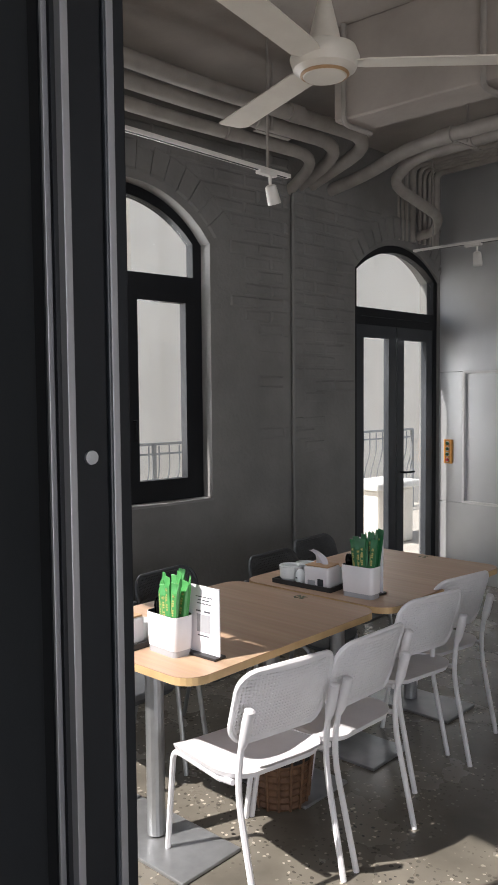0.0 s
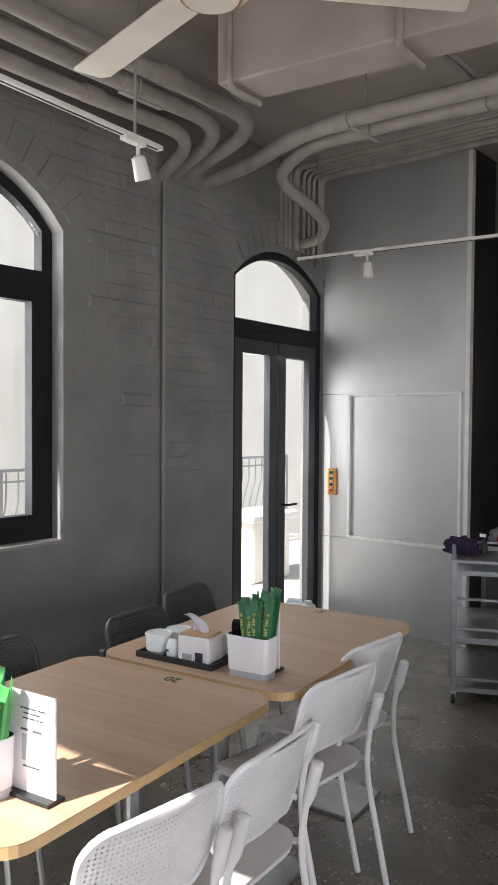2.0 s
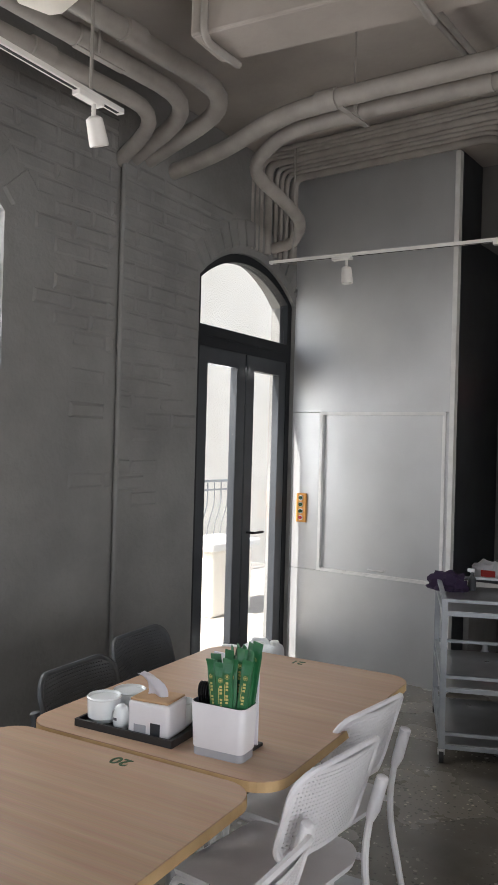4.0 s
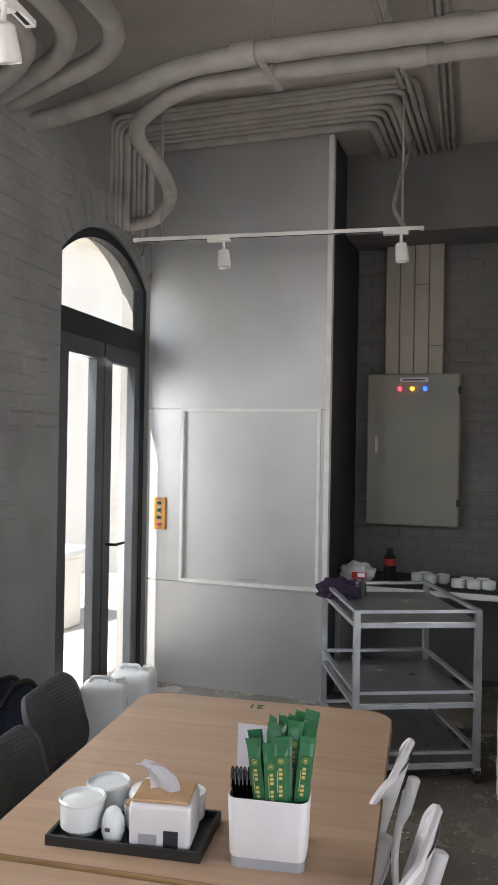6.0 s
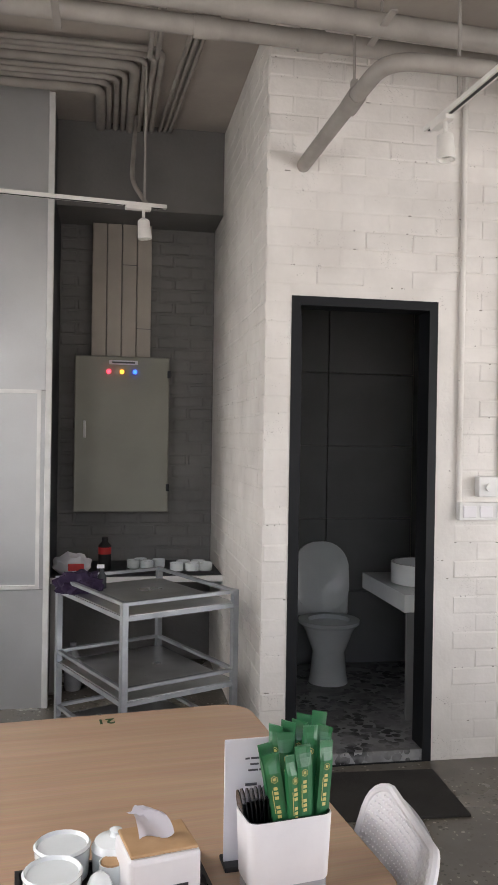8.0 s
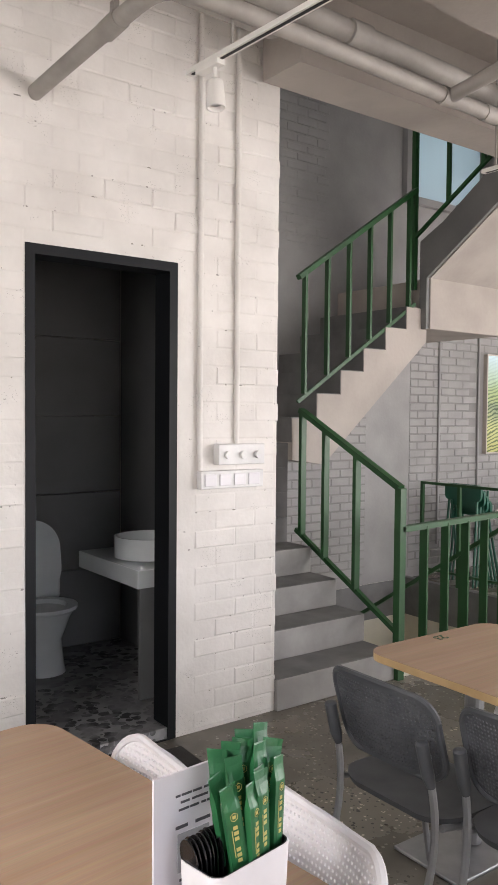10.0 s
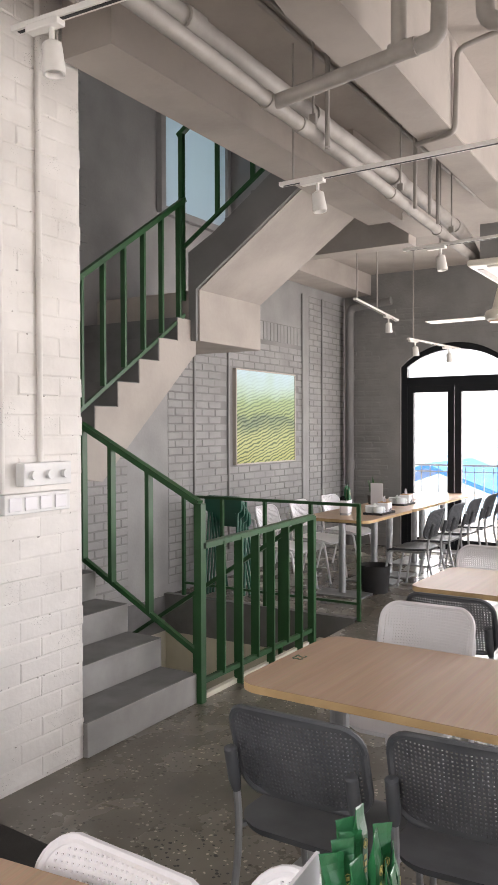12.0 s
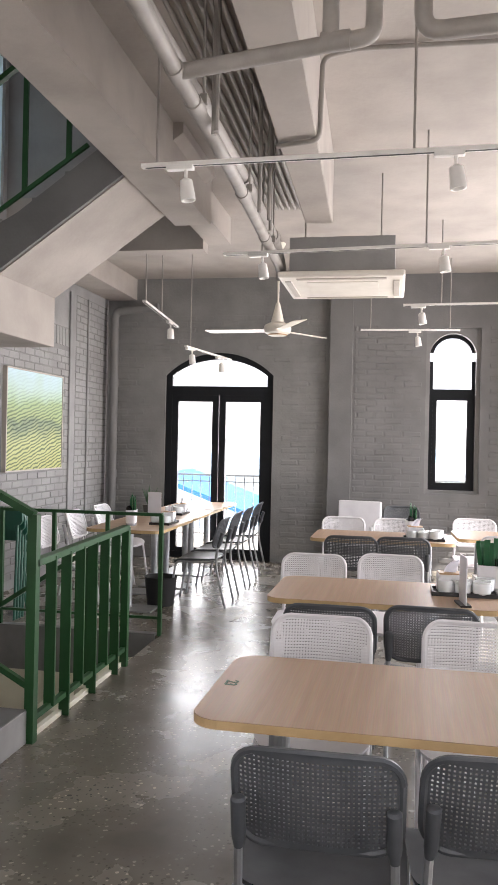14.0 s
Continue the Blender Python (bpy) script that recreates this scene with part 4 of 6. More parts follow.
part("top_rail", B((xr, 3.92, 0.92), (6.1, 3.92, 0.955), 0.05, 0.035), "green", guard)
part("bottom_rail", B((xr, 3.92, 0.12), (6.1, 3.92, 0.12), 0.03, 0.03), "green", guard)
part("post", B((6.1, 3.92, 0.0), (6.1, 3.92, 0.96), 0.05, 0.04), "green", guard)
for k in range(6):
    x = 4.90 + 0.2 * k
    part("baluster", B((x, 3.92, 0.0 if k % 2 else 0.12), (x, 3.92, 0.93), 0.06, 0.014), "green", guard)
guard2 = thing("guard_rail", "slim green painted guard railing on the far side of the stairs", "railing")
part("top_rail", B((6.97, 3.92, 0.965), (6.97, 5.75, 0.965), 0.04, 0.025), "green", guard2)
part("bottom_rail", B((6.97, 3.92, 0.14), (6.97, 5.75, 0.14), 0.02, 0.02), "green", guard2)
for y in (3.93, 4.38, 4.84, 5.3, 5.74):
    part("post", B((6.97, y, 0.0), (6.97, y, 0.965), 0.03, 0.03), "green", guard2)
drail = thing("guard_rail", "green handrail going down the lower stair", "railing")
part("handrail", B((6.12, 3.95, 0.95), (6.12, 5.8, -0.25), 0.04, 0.03), "green", drail)
for y, z in ((4.2, 0.79), (4.6, 0.53), (5.0, 0.27)):
    part("baluster", B((6.12, y, z - 0.95), (6.12, y, z), 0.03, 0.02), "green", drail)

# frosted window high in the stairwell
fw = tagged(new("window_3"), "frosted glass window high in the stairwell", "window", "", "structure")
nw = lambda u, z, w: Vector((u, NORTH - w, z))
part("window_frame", ring_frame(nw, 6.85, 8.05, 3.66, 5.3, 0.07, 0.0, 0.06), "pale", fw)
part("pane", boxes((6.92, 7.98, NORTH - 0.03, NORTH - 0.02, 3.73, 5.23)), "frosted", fw).visible_shadow = False

# ---- pipes and ceiling services ----
def pipe_run(label, pts, r, bend=0.12, collars=(), mtl="pipe"):
    p = thing("ceiling_pipe", label, "pipe", group="ceiling pipes")
    part("pipe", tubes((pts, r), seg=14, bend=bend), mtl, p, smooth=True)
    for c, ax in collars:
        a = Vector(c)
        d = Vector(ax).normalized() * 0.055
        part("joint", tubes((((a - d), (a + d)), r * 1.16), seg=14), mtl, p, smooth=True)
    return p


X = (1, 0, 0)
LP = "thick beige painted insulated pipe below the ceiling"
pipe_run(LP, [(-0.05, 3.42, 3.27), (0.34, 3.40, 3.31), (0.85, 3.22, 3.34), (1.3, 3.20, 3.34), (2.4, 3.20, 3.31), (3.47, 3.09, 3.21), (4.47, 3.05, 3.155), (5.5, 3.03, 3.125), (6.95, 3.05, 3.10), (7.3, 3.06, 2.98)], 0.046, 0.25, [((1.16, 3.2, 3.34), X), ((2.05, 3.213, 3.327), X), ((3.47, 3.092, 3.212), X), ((4.47, 3.05, 3.156), X), ((5.5, 3.03, 3.125), X), ((6.75, 3.047, 3.103), X)])
pipe_run(LP, [(-0.12, 4.62, 3.08), (0.06, 4.6, 3.09), (0.32, 4.32, 3.13), (0.42, 3.95, 3.16), (0.38, 3.62, 3.27), (0.75, 3.42, 3.34), (1.3, 3.40, 3.34), (3.2, 3.47, 3.33), (3.35, 3.48, 3.33), (3.36, 3.48, CEIL)], 0.04, 0.16, [((1.18, 3.40, 3.34), X), ((1.85, 3.42, 3.335), X), ((2.3, 3.44, 3.335), X)], "pipe")
for k, (x, yb, z) in enumerate(((0.70, 3.08, 3.40), (0.54, 2.96, 3.37), (0.40, 2.84, 3.31))):
    pipe_run(LP, [(x + 0.12, -0.5, z + 0.02), (x, 1.6, z), (x, yb, z), (-0.05, yb + 0.12, z - 0.13)], (0.046, 0.044, 0.039)[k], 0.3, [((x + 0.01, 2.3 - 0.12 * k, z), (0, 1, 0))])
for y, x, r in ((4.88, 1.40, 0.032), (4.78, 1.45, 0.018), (4.71, 1.495, 0.018), (4.64, 1.54, 0.018), (4.54, 1.59, 0.03), (4.455, 1.645, 0.017), (4.40, 1.69, 0.017), (4.34, 1.73, 0.017)):
    pipe_run("grey painted conduit run along the ceiling and down", [(-0.12, y, 3.02), (-0.12, y, CEIL - 0.03), (x, y, CEIL - 0.03), (x - 0.005, 5.465, CEIL - 0.03)], r, 0.09)
for k in range(3):
    x = 1.83 + 0.035 * k
    pipe_run("thin grey painted conduit along the ceiling", [(x + 0.06, 3.6, CEIL - 0.025), (x - 0.05, 5.465, CEIL - 0.025)], 0.012, 0)
for x in (1.66, 1.70):
    pipe_run("thin grey painted conduit along the ceiling", [(x, 2.9, CEIL - 0.065), (x, 4.36, CEIL - 0.065)], 0.014, 0)
pipe_run("flexible grey conduit hanging to a light track", [(1.62, 5.2, CEIL - 0.05), (1.6, 4.9, 3.4), (1.58, 4.6, 3.05), (1.66, 4.52, 2.91)], 0.013, 0.1)
pipe_run("beige painted drain pipe from the white brick wall", [(2.40, 3.975, 2.985), (2.455, 3.35, 3.05), (2.49, 3.02, 3.08), (2.8, 2.995, 3.07), (3.95, 3.0, 3.04), (5.0, 3.0, 3.01), (6.6, 3.03, 2.965), (7.15, 3.04, 2.95), (7.25, 3.06, 2.9)], 0.034, 0.12, [((2.46, 3.34, 3.052), (0.05, -1, 0.1)), ((3.95, 3.0, 3.04), X), ((4.25, 3.0, 3.032), X), ((5.4, 3.007, 2.999), X), ((6.3, 3.024, 2.974), X)])
pipe_run("beige painted branch pipe across the ceiling", [(3.95, 3.0, 3.04), (3.87, 2.30, 3.08), (3.87, 2.22, 3.09), (3.87, 2.21, CEIL)], 0.032, 0.06, [((3.872, 2.36, 3.08), (0.1, 1, 0))])
pipe_run("beige painted riser into the ceiling slab", [(3.872, 2.38, 3.09), (3.872, 2.38, CEIL)], 0.032, 0)
pipe_run("beige painted drain pipe under the ceiling slab", [(3.85, 2.04, CEIL), (3.85, 2.04, 3.08), (3.84, 1.5, 3.1), (3.8, 0.5, 3.12), (3.8, 0.48, CEIL)], 0.034, 0.07)
pipe_run("slim beige conduit bent round the beam", [(5.17, 2.78, 3.185), (5.10, 2.54, 3.182), (5.10, 2.53, 3.62), (5.15, 2.35, CEIL - 0.02), (5.2, 0.9, CEIL - 0.02)], 0.014, 0.05)
for x, y in ((1.235, 2.155), (2.02, 2.27)):
    pipe_run("slim beige conduit bent round the beam", [(x, y, CEIL), (x, y, 3.20), (x - 0.02, y + 0.05, 3.183), (x - 0.03, y + 0.26, 3.183)], 0.015, 0.04)
pipe_run("grey conduit running down the painted brick wall", [(0.025, 2.95, 0.0), (0.025, 2.95, 3.2)], 0.014, 0, [((0.025, 2.95, 1.38), (0, 0, 1)), ((0.025, 2.95, 2.2), (0, 0, 1))], "grey")
for x, zz in ((3.245, 1.33), (3.47, 1.46)):
    pipe_run("white conduit running down the white brick wall", [(x, 3.945, zz), (x, 3.945, 3.6)], 0.014, 0, [((x, 3.945, 2.35), (0, 0, 1))], "white")
for x in (7.42, 8.05, 9.75, 10.3):
    pipe_run("pale conduit on the brick wall", [(x, NORTH - 0.015, 0.3), (x, NORTH - 0.015, 3.3)], 0.013, 0, (), "pale")
pipe_run("grey downpipe in the hall corner", [(10.88, 5.80, 0.0), (10.88, 5.80, 3.25), (10.88, 5.2, 3.3)], 0.055, 0.1, [((10.88, 5.8, 1.1), (0, 0, 1)), ((10.88, 5.8, 2.3), (0, 0, 1))], "greyhall")
for k in range(7):
    pipe_run("thin conduit in the hall ceiling bundle", [(2.9, 2.90 + 0.055 * k, CEIL - 0.018), (8.0, 2.94 + 0.055 * k, CEIL - 0.018)], 0.014, 0)
for x, y, z in ((4.3, 2.975, 3.03), (5.45, 2.98, 3.0), (6.5, 3.0, 2.97), (2.46, 3.33, 3.06)):
    h = thing("pipe_hanger", "threaded rod with a clamp holding the drain pipe", "hanger", group="pipe hangers")
    part("rod", tubes((((x, y, z + 0.03), (x, y, CEIL)), 0.006), seg=6), "pipe", h)
    part("clamp", rbox(x - 0.012, x + 0.012, y - 0.018, y + 0.018, z + 0.03, z + 0.075, 0.003), "pipe", h)
for x, y in ((4.36, 2.93), (4.4, 2.95), (5.62, 2.95), (5.8, 2.92), (6.05, 2.95)):
    h = thing("cable_dropper", "beige conduit dropping from the ceiling to a light track", "conduit", group="cable droppers")
    part("tube", tubes((((x, y, 2.96), (x, y, CEIL)), 0.013), seg=8), "pipe", h)
for x, y in ((1.25, 3.3), (2.52, 3.17), (0.62, 2.2)):
    h = thing("pipe_hanger", "thin threaded rod hanging a pipe from the ceiling", "hanger", group="pipe hangers")
    part("rod", tubes((((x, y, 3.3), (x, y, CEIL)), 0.006), seg=6), "pipe", h)
    part("strap", B((x, y - 0.14, 3.275), (x, y + 0.14, 3.275), 0.03, 0.006), "pipe", h)


def spot_at(pos, yaw=0, tilt=20):
    s = thing("track_spotlight", "small white cylindrical track spotlight, switched off", "spotlight", pose(*pos, 0, 0, yaw), "track spotlights")
    part("adapter", rbox(-0.02, 0.02, -0.07, 0.07, -0.03, -0.004, 0.004), "lamp", s)
    part("stem", tubes((((0, 0.03, -0.02), (0, 0.03, -0.075)), 0.009)), "lamp", s)
    bm = lathe([(0.018, -0.075), (0.032, -0.085), (0.038, -0.17), (0.037, -0.185), (0.03, -0.185), (0.024, -0.165)], 18, 0, 0.03)
    bmesh.ops.rotate(bm, cent=(0, 0.03, -0.075), matrix=Matrix.Rotation(radians(tilt), 3, "X"), verts=list(bm.verts))
    can = part("can", bm, "lamp", s, smooth=True)
    bm = lathe([(0.024, -0.168), (0.005, -0.166)], 14, 0, 0.03)
    bmesh.ops.rotate(bm, cent=(0, 0.03, -0.075), matrix=Matrix.Rotation(radians(tilt), 3, "X"), verts=list(bm.verts))
    part("reflector", bm, "stainless", s)
    return s


def track(a, b, spots, hang=(0.15, 0.85), yaw=0, tilt=15):
    a, b = Vector(a), Vector(b)
    t = thing("light_track", "slim white lighting track hung below the ceiling", "light track", group="light tracks")
    part("rail", bar(bmesh.new(), a, b, 0.034, 0.02), "lamp", t)
    d = (b - a).normalized()
    part("slot", bar(bmesh.new(), a + d * 0.02 - Vector((0, 0, 0.0105)), b - d * 0.02 - Vector((0, 0, 0.0105)), 0.014, 0.002), "matteblk", t)
    for h in hang:
        p = a + (b - a) * h
        part("hanging_rod", tubes(((p, (p.x, p.y, CEIL)), 0.007), seg=6), "pipe", t)
    for s in spots:
        p = a + (b - a) * s
        spot_at((p.x, p.y, p.z), math.degrees(math.atan2(-d.x, d.y)) + yaw, tilt)


track((1.05, -0.1, 2.97), (0.84, 2.12, 2.97), (0.915, 0.3), (0.92, 0.2), 0, 20)
track((0.05, 4.34, 2.90), (1.77, 4.53, 2.90), (0.31, 0.91), (0.93, 0.1), 0, 5)
track((2.78, 3.32, 2.95), (2.93, 0.6, 2.95), (0.05, 0.55), (0.1, 0.7), 0, 5)
track((4.73, 3.40, 2.95), (4.66, 0.7, 2.95), (0.075, 0.56), (0.03, 0.5), 0, 8)
track((6.5, 3.36, 2.92), (6.25, 0.5, 2.92), (0.09, 0.53), (0.1, 0.5), 0, 8)
track((8.6, 2.06, 2.90), (8.5, 0.3, 2.90), (0.08,), (0.2, 0.8), 0, 8)
track((10.13, 2.53, 2.88), (10.17, 1.41, 2.88), (0.55,), (0.1, 0.9), 0, 8)
track((8.2, 4.52, 2.90), (9.25, 4.48, 2.80), (0.75,), (0.05, 0.5), 0, 8)
track((9.5, 4.45, 2.62), (10.3, 4.1, 2.55), (0.1, 0.75), (0.1,), 0, 8)


def fan(x, y, z, turn, reach):
    f = thing("ceiling_fan", "cream three-bladed ceiling fan at rest", "ceiling fan", pose(x, y, z, 0, 0, turn), "ceiling fans")
    part("down_rod", tubes((((0, 0, 0.16), (0, 0, CEIL - z)), 0.012)), "cream", f)
    part("canopy", lathe([(0.02, 0.30), (0.035, 0.24), (0.065, 0.12), (0.07, 0.09)], 20), "cream", f, smooth=True)
    part("ceiling_cup", lathe([(0.02, CEIL - z - 0.10), (0.07, CEIL - z - 0.02), (0.07, CEIL - z)], 20), "cream", f, smooth=True)
    part("motor", lathe([(0.07, 0.09), (0.135, 0.06), (0.15, 0.02), (0.135, -0.025), (0.105, -0.04), (0.10, -0.045), (0.09, -0.055), (0.02, -0.06)], 32), "cream", f, smooth=True)
    part("trim_ring", lathe([(0.104, -0.042), (0.106, -0.047), (0.096, -0.053), (0.094, -0.048)], 32), "bamboo", f, "thin copper ring")
    for k in range(3):
        bm = prism(bmesh.new(), [(0.13, -0.045), (0.18, -0.066), (reach - 0.07, -0.07), (reach - 0.025, -0.045), (reach, 0.055), (reach - 0.01, 0.068), (0.18, 0.06), (0.13, 0.045)], 0.0, 0.006, lambda u, v, w: Vector((u, v, w + 0.12 * v)))
        bmesh.ops.rotate(bm, cent=(0, 0, 0), matrix=Matrix.Rotation(radians(120 * k), 3, "Z"), verts=list(bm.verts))
        part("blade", bm, "cream", f)
    return f


fan(1.79, 1.42, 3.125, 47, 0.90)
fan(9.3, 3.38, 2.76, 205, 0.80)

ac = thing("air_conditioner", "cream cassette air conditioner hung below the ceiling", "air conditioner")
part("grille_panel", bevel(boxes((7.0, 7.95, 2.06, 3.04, 2.85, 2.90)), 0.015), "cream", ac)
part("body", boxes((7.08, 7.87, 2.14, 2.96, 2.90, 3.18)), "pale", ac)
for x0, x1, y0, y1 in ((7.05, 7.10, 2.2, 2.9), (7.85, 7.90, 2.2, 2.9), (7.15, 7.8, 2.1, 2.15), (7.15, 7.8, 2.95, 3.0)):
    part("louvre", rbox(x0, x1, y0, y1, 2.842, 2.852, 0.003), "trunk", ac)
part("intake", boxes((7.2, 7.75, 2.27, 2.83, 2.845, 2.852)), "cream", ac)
for y in (2.25, 2.85):
    part("hanging_rod", tubes((((7.2, y, 3.18), (7.2, y, CEIL)), 0.006)), "pipe", ac)

# ---- painting ----
# backing sheets that darken the shaded joints between the bricks
for u0, u1, v0, v1 in ((7.0, 9.75, 0.1, 2.86), (9.95, 11.0, 0.1, 3.3), (4.7, 6.4, 0.1, 1.7)):
    structure("mortar", boxes((u0, u1, NORTH - 0.0012, NORTH, v0, v1)), "mortar", "grey mortar between the bricks, darkened for the shade in the joints")
pic = thing("landscape_painting", "framed painting of green terraced rice fields under pale sky", "painting")
part("frame", ring_frame(nw, 8.15, 9.50, 1.205, 2.265, 0.014, 0.0, 0.05), "trunk", pic)
pm = bpy.data.materials.new("painted_canvas")
pm.use_nodes = True
_n = pm.node_tree
_b = _n.nodes["Principled BSDF"]
_b.inputs["Roughness"].default_value = 0.6
_tc, _sx, _wv, _nz, _r1, _mx = (_n.nodes.new("ShaderNode" + k) for k in ("TexCoord", "SeparateXYZ", "TexWave", "TexNoise", "ValToRGB", "Mix"))
_n.links.new(_tc.outputs["Generated"], _sx.inputs[0])
_r1.color_ramp.elements[0].color, _r1.color_ramp.elements[0].position = (0.44, 0.46, 0.2, 1), 0.0
_r1.color_ramp.elements[1].color, _r1.color_ramp.elements[1].position = (0.55, 0.72, 0.8, 1), 1.0
for p, c in ((0.28, (0.46, 0.5, 0.26, 1)), (0.44, (0.2, 0.27, 0.2, 1)), (0.52, (0.36, 0.44, 0.24, 1)), (0.66, (0.36, 0.48, 0.27, 1)), (0.78, (0.46, 0.62, 0.52, 1))):
    e = _r1.color_ramp.elements.new(p)
    e.color = c
_nz.inputs["Scale"].default_value, _nz.inputs["Detail"].default_value = 3.2, 8
_n.links.new(_tc.outputs["Generated"], _nz.inputs["Vector"])
_ad = _n.nodes.new("ShaderNodeMath")
_ad.operation = "MULTIPLY_ADD"
_n.links.new(_nz.outputs["Fac"], _ad.inputs[0])
_ad.inputs[1].default_value = 0.42
_sb = _n.nodes.new("ShaderNodeMath")
_sb.operation = "SUBTRACT"
_n.links.new(_sx.outputs["Z"], _sb.inputs[0])
_sb.inputs[1].default_value = 0.21
_n.links.new(_sb.outputs[0], _ad.inputs[2])
_n.links.new(_ad.outputs[0], _r1.inputs[0])
_wv.bands_direction = "Z"
_wv.inputs["Scale"].default_value, _wv.inputs["Distortion"].default_value, _wv.inputs["Detail"].default_value, _wv.inputs["Detail Scale"].default_value = 9.0, 7.0, 4.0, 0.9
_mp = _n.nodes.new("ShaderNodeMapping")
_mp.inputs["Rotation"].default_value = (0.0, 0.32, 0.0)
_n.links.new(_tc.outputs["Generated"], _mp.inputs[0])
_n.links.new(_mp.outputs[0], _wv.inputs["Vector"])
_mx.data_type, _mx.blend_type = "RGBA", "MULTIPLY"
_fm = _n.nodes.new("ShaderNodeMapRange")
_fm.inputs["From Min"].default_value, _fm.inputs["From Max"].default_value, _fm.inputs["To Min"].default_value, _fm.inputs["To Max"].default_value = 0.5, 0.86, 0.85, 0.1
_n.links.new(_sx.outputs["Z"], _fm.inputs["Value"])
_n.links.new(_fm.outputs[0], _mx.inputs["Factor"])
_n.links.new(_r1.outputs[0], _mx.inputs["A"])
_wr = _n.nodes.new("ShaderNodeValToRGB")
_wr.color_ramp.elements[0].color, _wr.color_ramp.elements[0].position = (0.12, 0.2, 0.08, 1), 0.18
_wr.color_ramp.elements[1].color, _wr.color_ramp.elements[1].position = (1.0, 1.0, 0.75, 1), 0.5
_n.links.new(_wv.outputs["Fac"], _wr.inputs[0])
_n.links.new(_wr.outputs[0], _mx.inputs["B"])
_n.links.new(_mx.outputs["Result"], _b.inputs["Base Color"])
part("canvas", boxes((8.164, 9.486, NORTH - 0.042, NORTH - 0.004, 1.219, 2.251)), pm, pic)


# ---- niche: electrical cabinet, counter, trolley ----
cab = thing("electrical_cabinet", "closed khaki grey steel electrical cabinet on the wall", "cabinet")
part("body", rbox(1.235, 1.895, 5.78, 5.94, 1.10, 2.195, 0.006), "panel", cab)
door = part("door", rbox(1.24, 1.89, 5.762, 5.778, 1.105, 2.19, 0.005), "panel", cab)
part("handle", rbox(1.30, 1.318, 5.745, 5.762, 1.62, 1.74, 0.004), "trim", door, "chrome latch handle")
for x, c in ((1.47, "red"), (1.56, "orange"), (1.65, "blue")):
    em = {"red": (1, 0.03, 0.05), "orange": (1, 0.35, 0.02), "blue": (0.02, 0.08, 1)}[c]
    part("indicator_lamp", tubes((((x, 5.762, 2.085), (x, 5.748, 2.085)), 0.014)), glow("lamp_" + c, em, 1.6), door)
part("name_plate", boxes((1.47, 1.67, 5.758, 5.762, 2.135, 2.165)), "paper", door, "label strip with unreadable dark print")
part("print_bar", boxes((1.49, 1.65, 5.756, 5.758, 2.144, 2.156)), "ink", door)
for z in (1.25, 2.05):
    part("hinge", rbox(1.878, 1.90, 5.755, 5.77, z, z + 0.05, 0.003), "slate", cab)
trunks = thing("cable_trunking", "four beige vertical cable ducts above the electrical cabinet", "trunking")
for k in range(4):
    cover = part("duct", rbox(1.345 + 0.105 * k, 1.445 + 0.105 * k, 5.85, 5.945, 2.197, 3.14, 0.004), "trunk", trunks)
    if k in (2, 3):
        part("joint", boxes((1.345 + 0.105 * k, 1.445 + 0.105 * k, 5.847, 5.85, 2.40 + 0.45 * (3 - k), 2.404 + 0.45 * (3 - k))), "ink", cover)

counter = thing("niche_counter", "grey stone counter shelf with white edge in the niche", "counter")
part("top", boxes((1.125, 2.22, 5.26, 5.945, 0.70, 0.735)), "slate", counter)
part("edge", boxes((1.125, 2.22, 5.245, 5.26, 0.70, 0.737)), "trim", counter)
part("support", boxes((1.125, 1.165, 5.3, 5.9, 0.0, 0.70)), "concrete", counter)


def cup(x, y, z, r, h, name="cup", label="white glazed ceramic cup"):
    c = thing(name, label, name, pose(x, y, z), name + "s")
    part("bowl", lathe([(r * 0.6, 0), (r * 0.95, h * 0.25), (r, h), (r * 0.94, h), (r * 0.88, h * 0.25), (r * 0.3, h * 0.1)], 20), "ceramic", c, smooth=True)
    return c


def tray(x0, x1, y0, y1, z, rot=0.0, c=None):
    cx, cy = (x0 + x1) / 2, (y0 + y1) / 2
    t = thing("serving_tray", "black rectangular serving tray", "tray", pose(cx, cy, z, 0, 0, rot), "serving trays")
    w, l = (x1 - x0) / 2, (y1 - y0) / 2
    part("base", boxes((-w, w, -l, l, 0.0, 0.006)), "blackbox", t)
    part("rim", boxes((-w, w, -l, -l + 0.008, 0.006, 0.022), (-w, w, l - 0.008, l, 0.006, 0.022), (-w, -w + 0.008, -l + 0.008, l - 0.008, 0.006, 0.022), (w - 0.008, w, -l + 0.008, l - 0.008, 0.006, 0.022)), "blackbox", t)
    return t


tray(1.61, 1.87, 5.40, 5.60, 0.735, 5)
for x, y in ((1.65, 5.5), (1.74, 5.46), (1.82, 5.52), (1.70, 5.56)):
    cup(x, y, 0.742, 0.045, 0.065)
tray(1.89, 2.17, 5.30, 5.50, 0.735, -4)
for x, y in ((1.93, 5.36), (2.03, 5.35), (2.12, 5.37), (1.98, 5.45), (2.08, 5.45)):
    cup(x, y, 0.742, 0.048, 0.065)
bt = thing("sauce_bottle", "dark sauce bottle with a red label", "bottle", pose(1.46, 5.5, 0.735))
part("body", lathe([(0.035, 0), (0.042, 0.01), (0.042, 0.17), (0.02, 0.195), (0.018, 0.205)], 18), "matteblk", bt, smooth=True)
part("label_band", lathe([(0.0428, 0.115), (0.0428, 0.16)], 18), "red", bt)
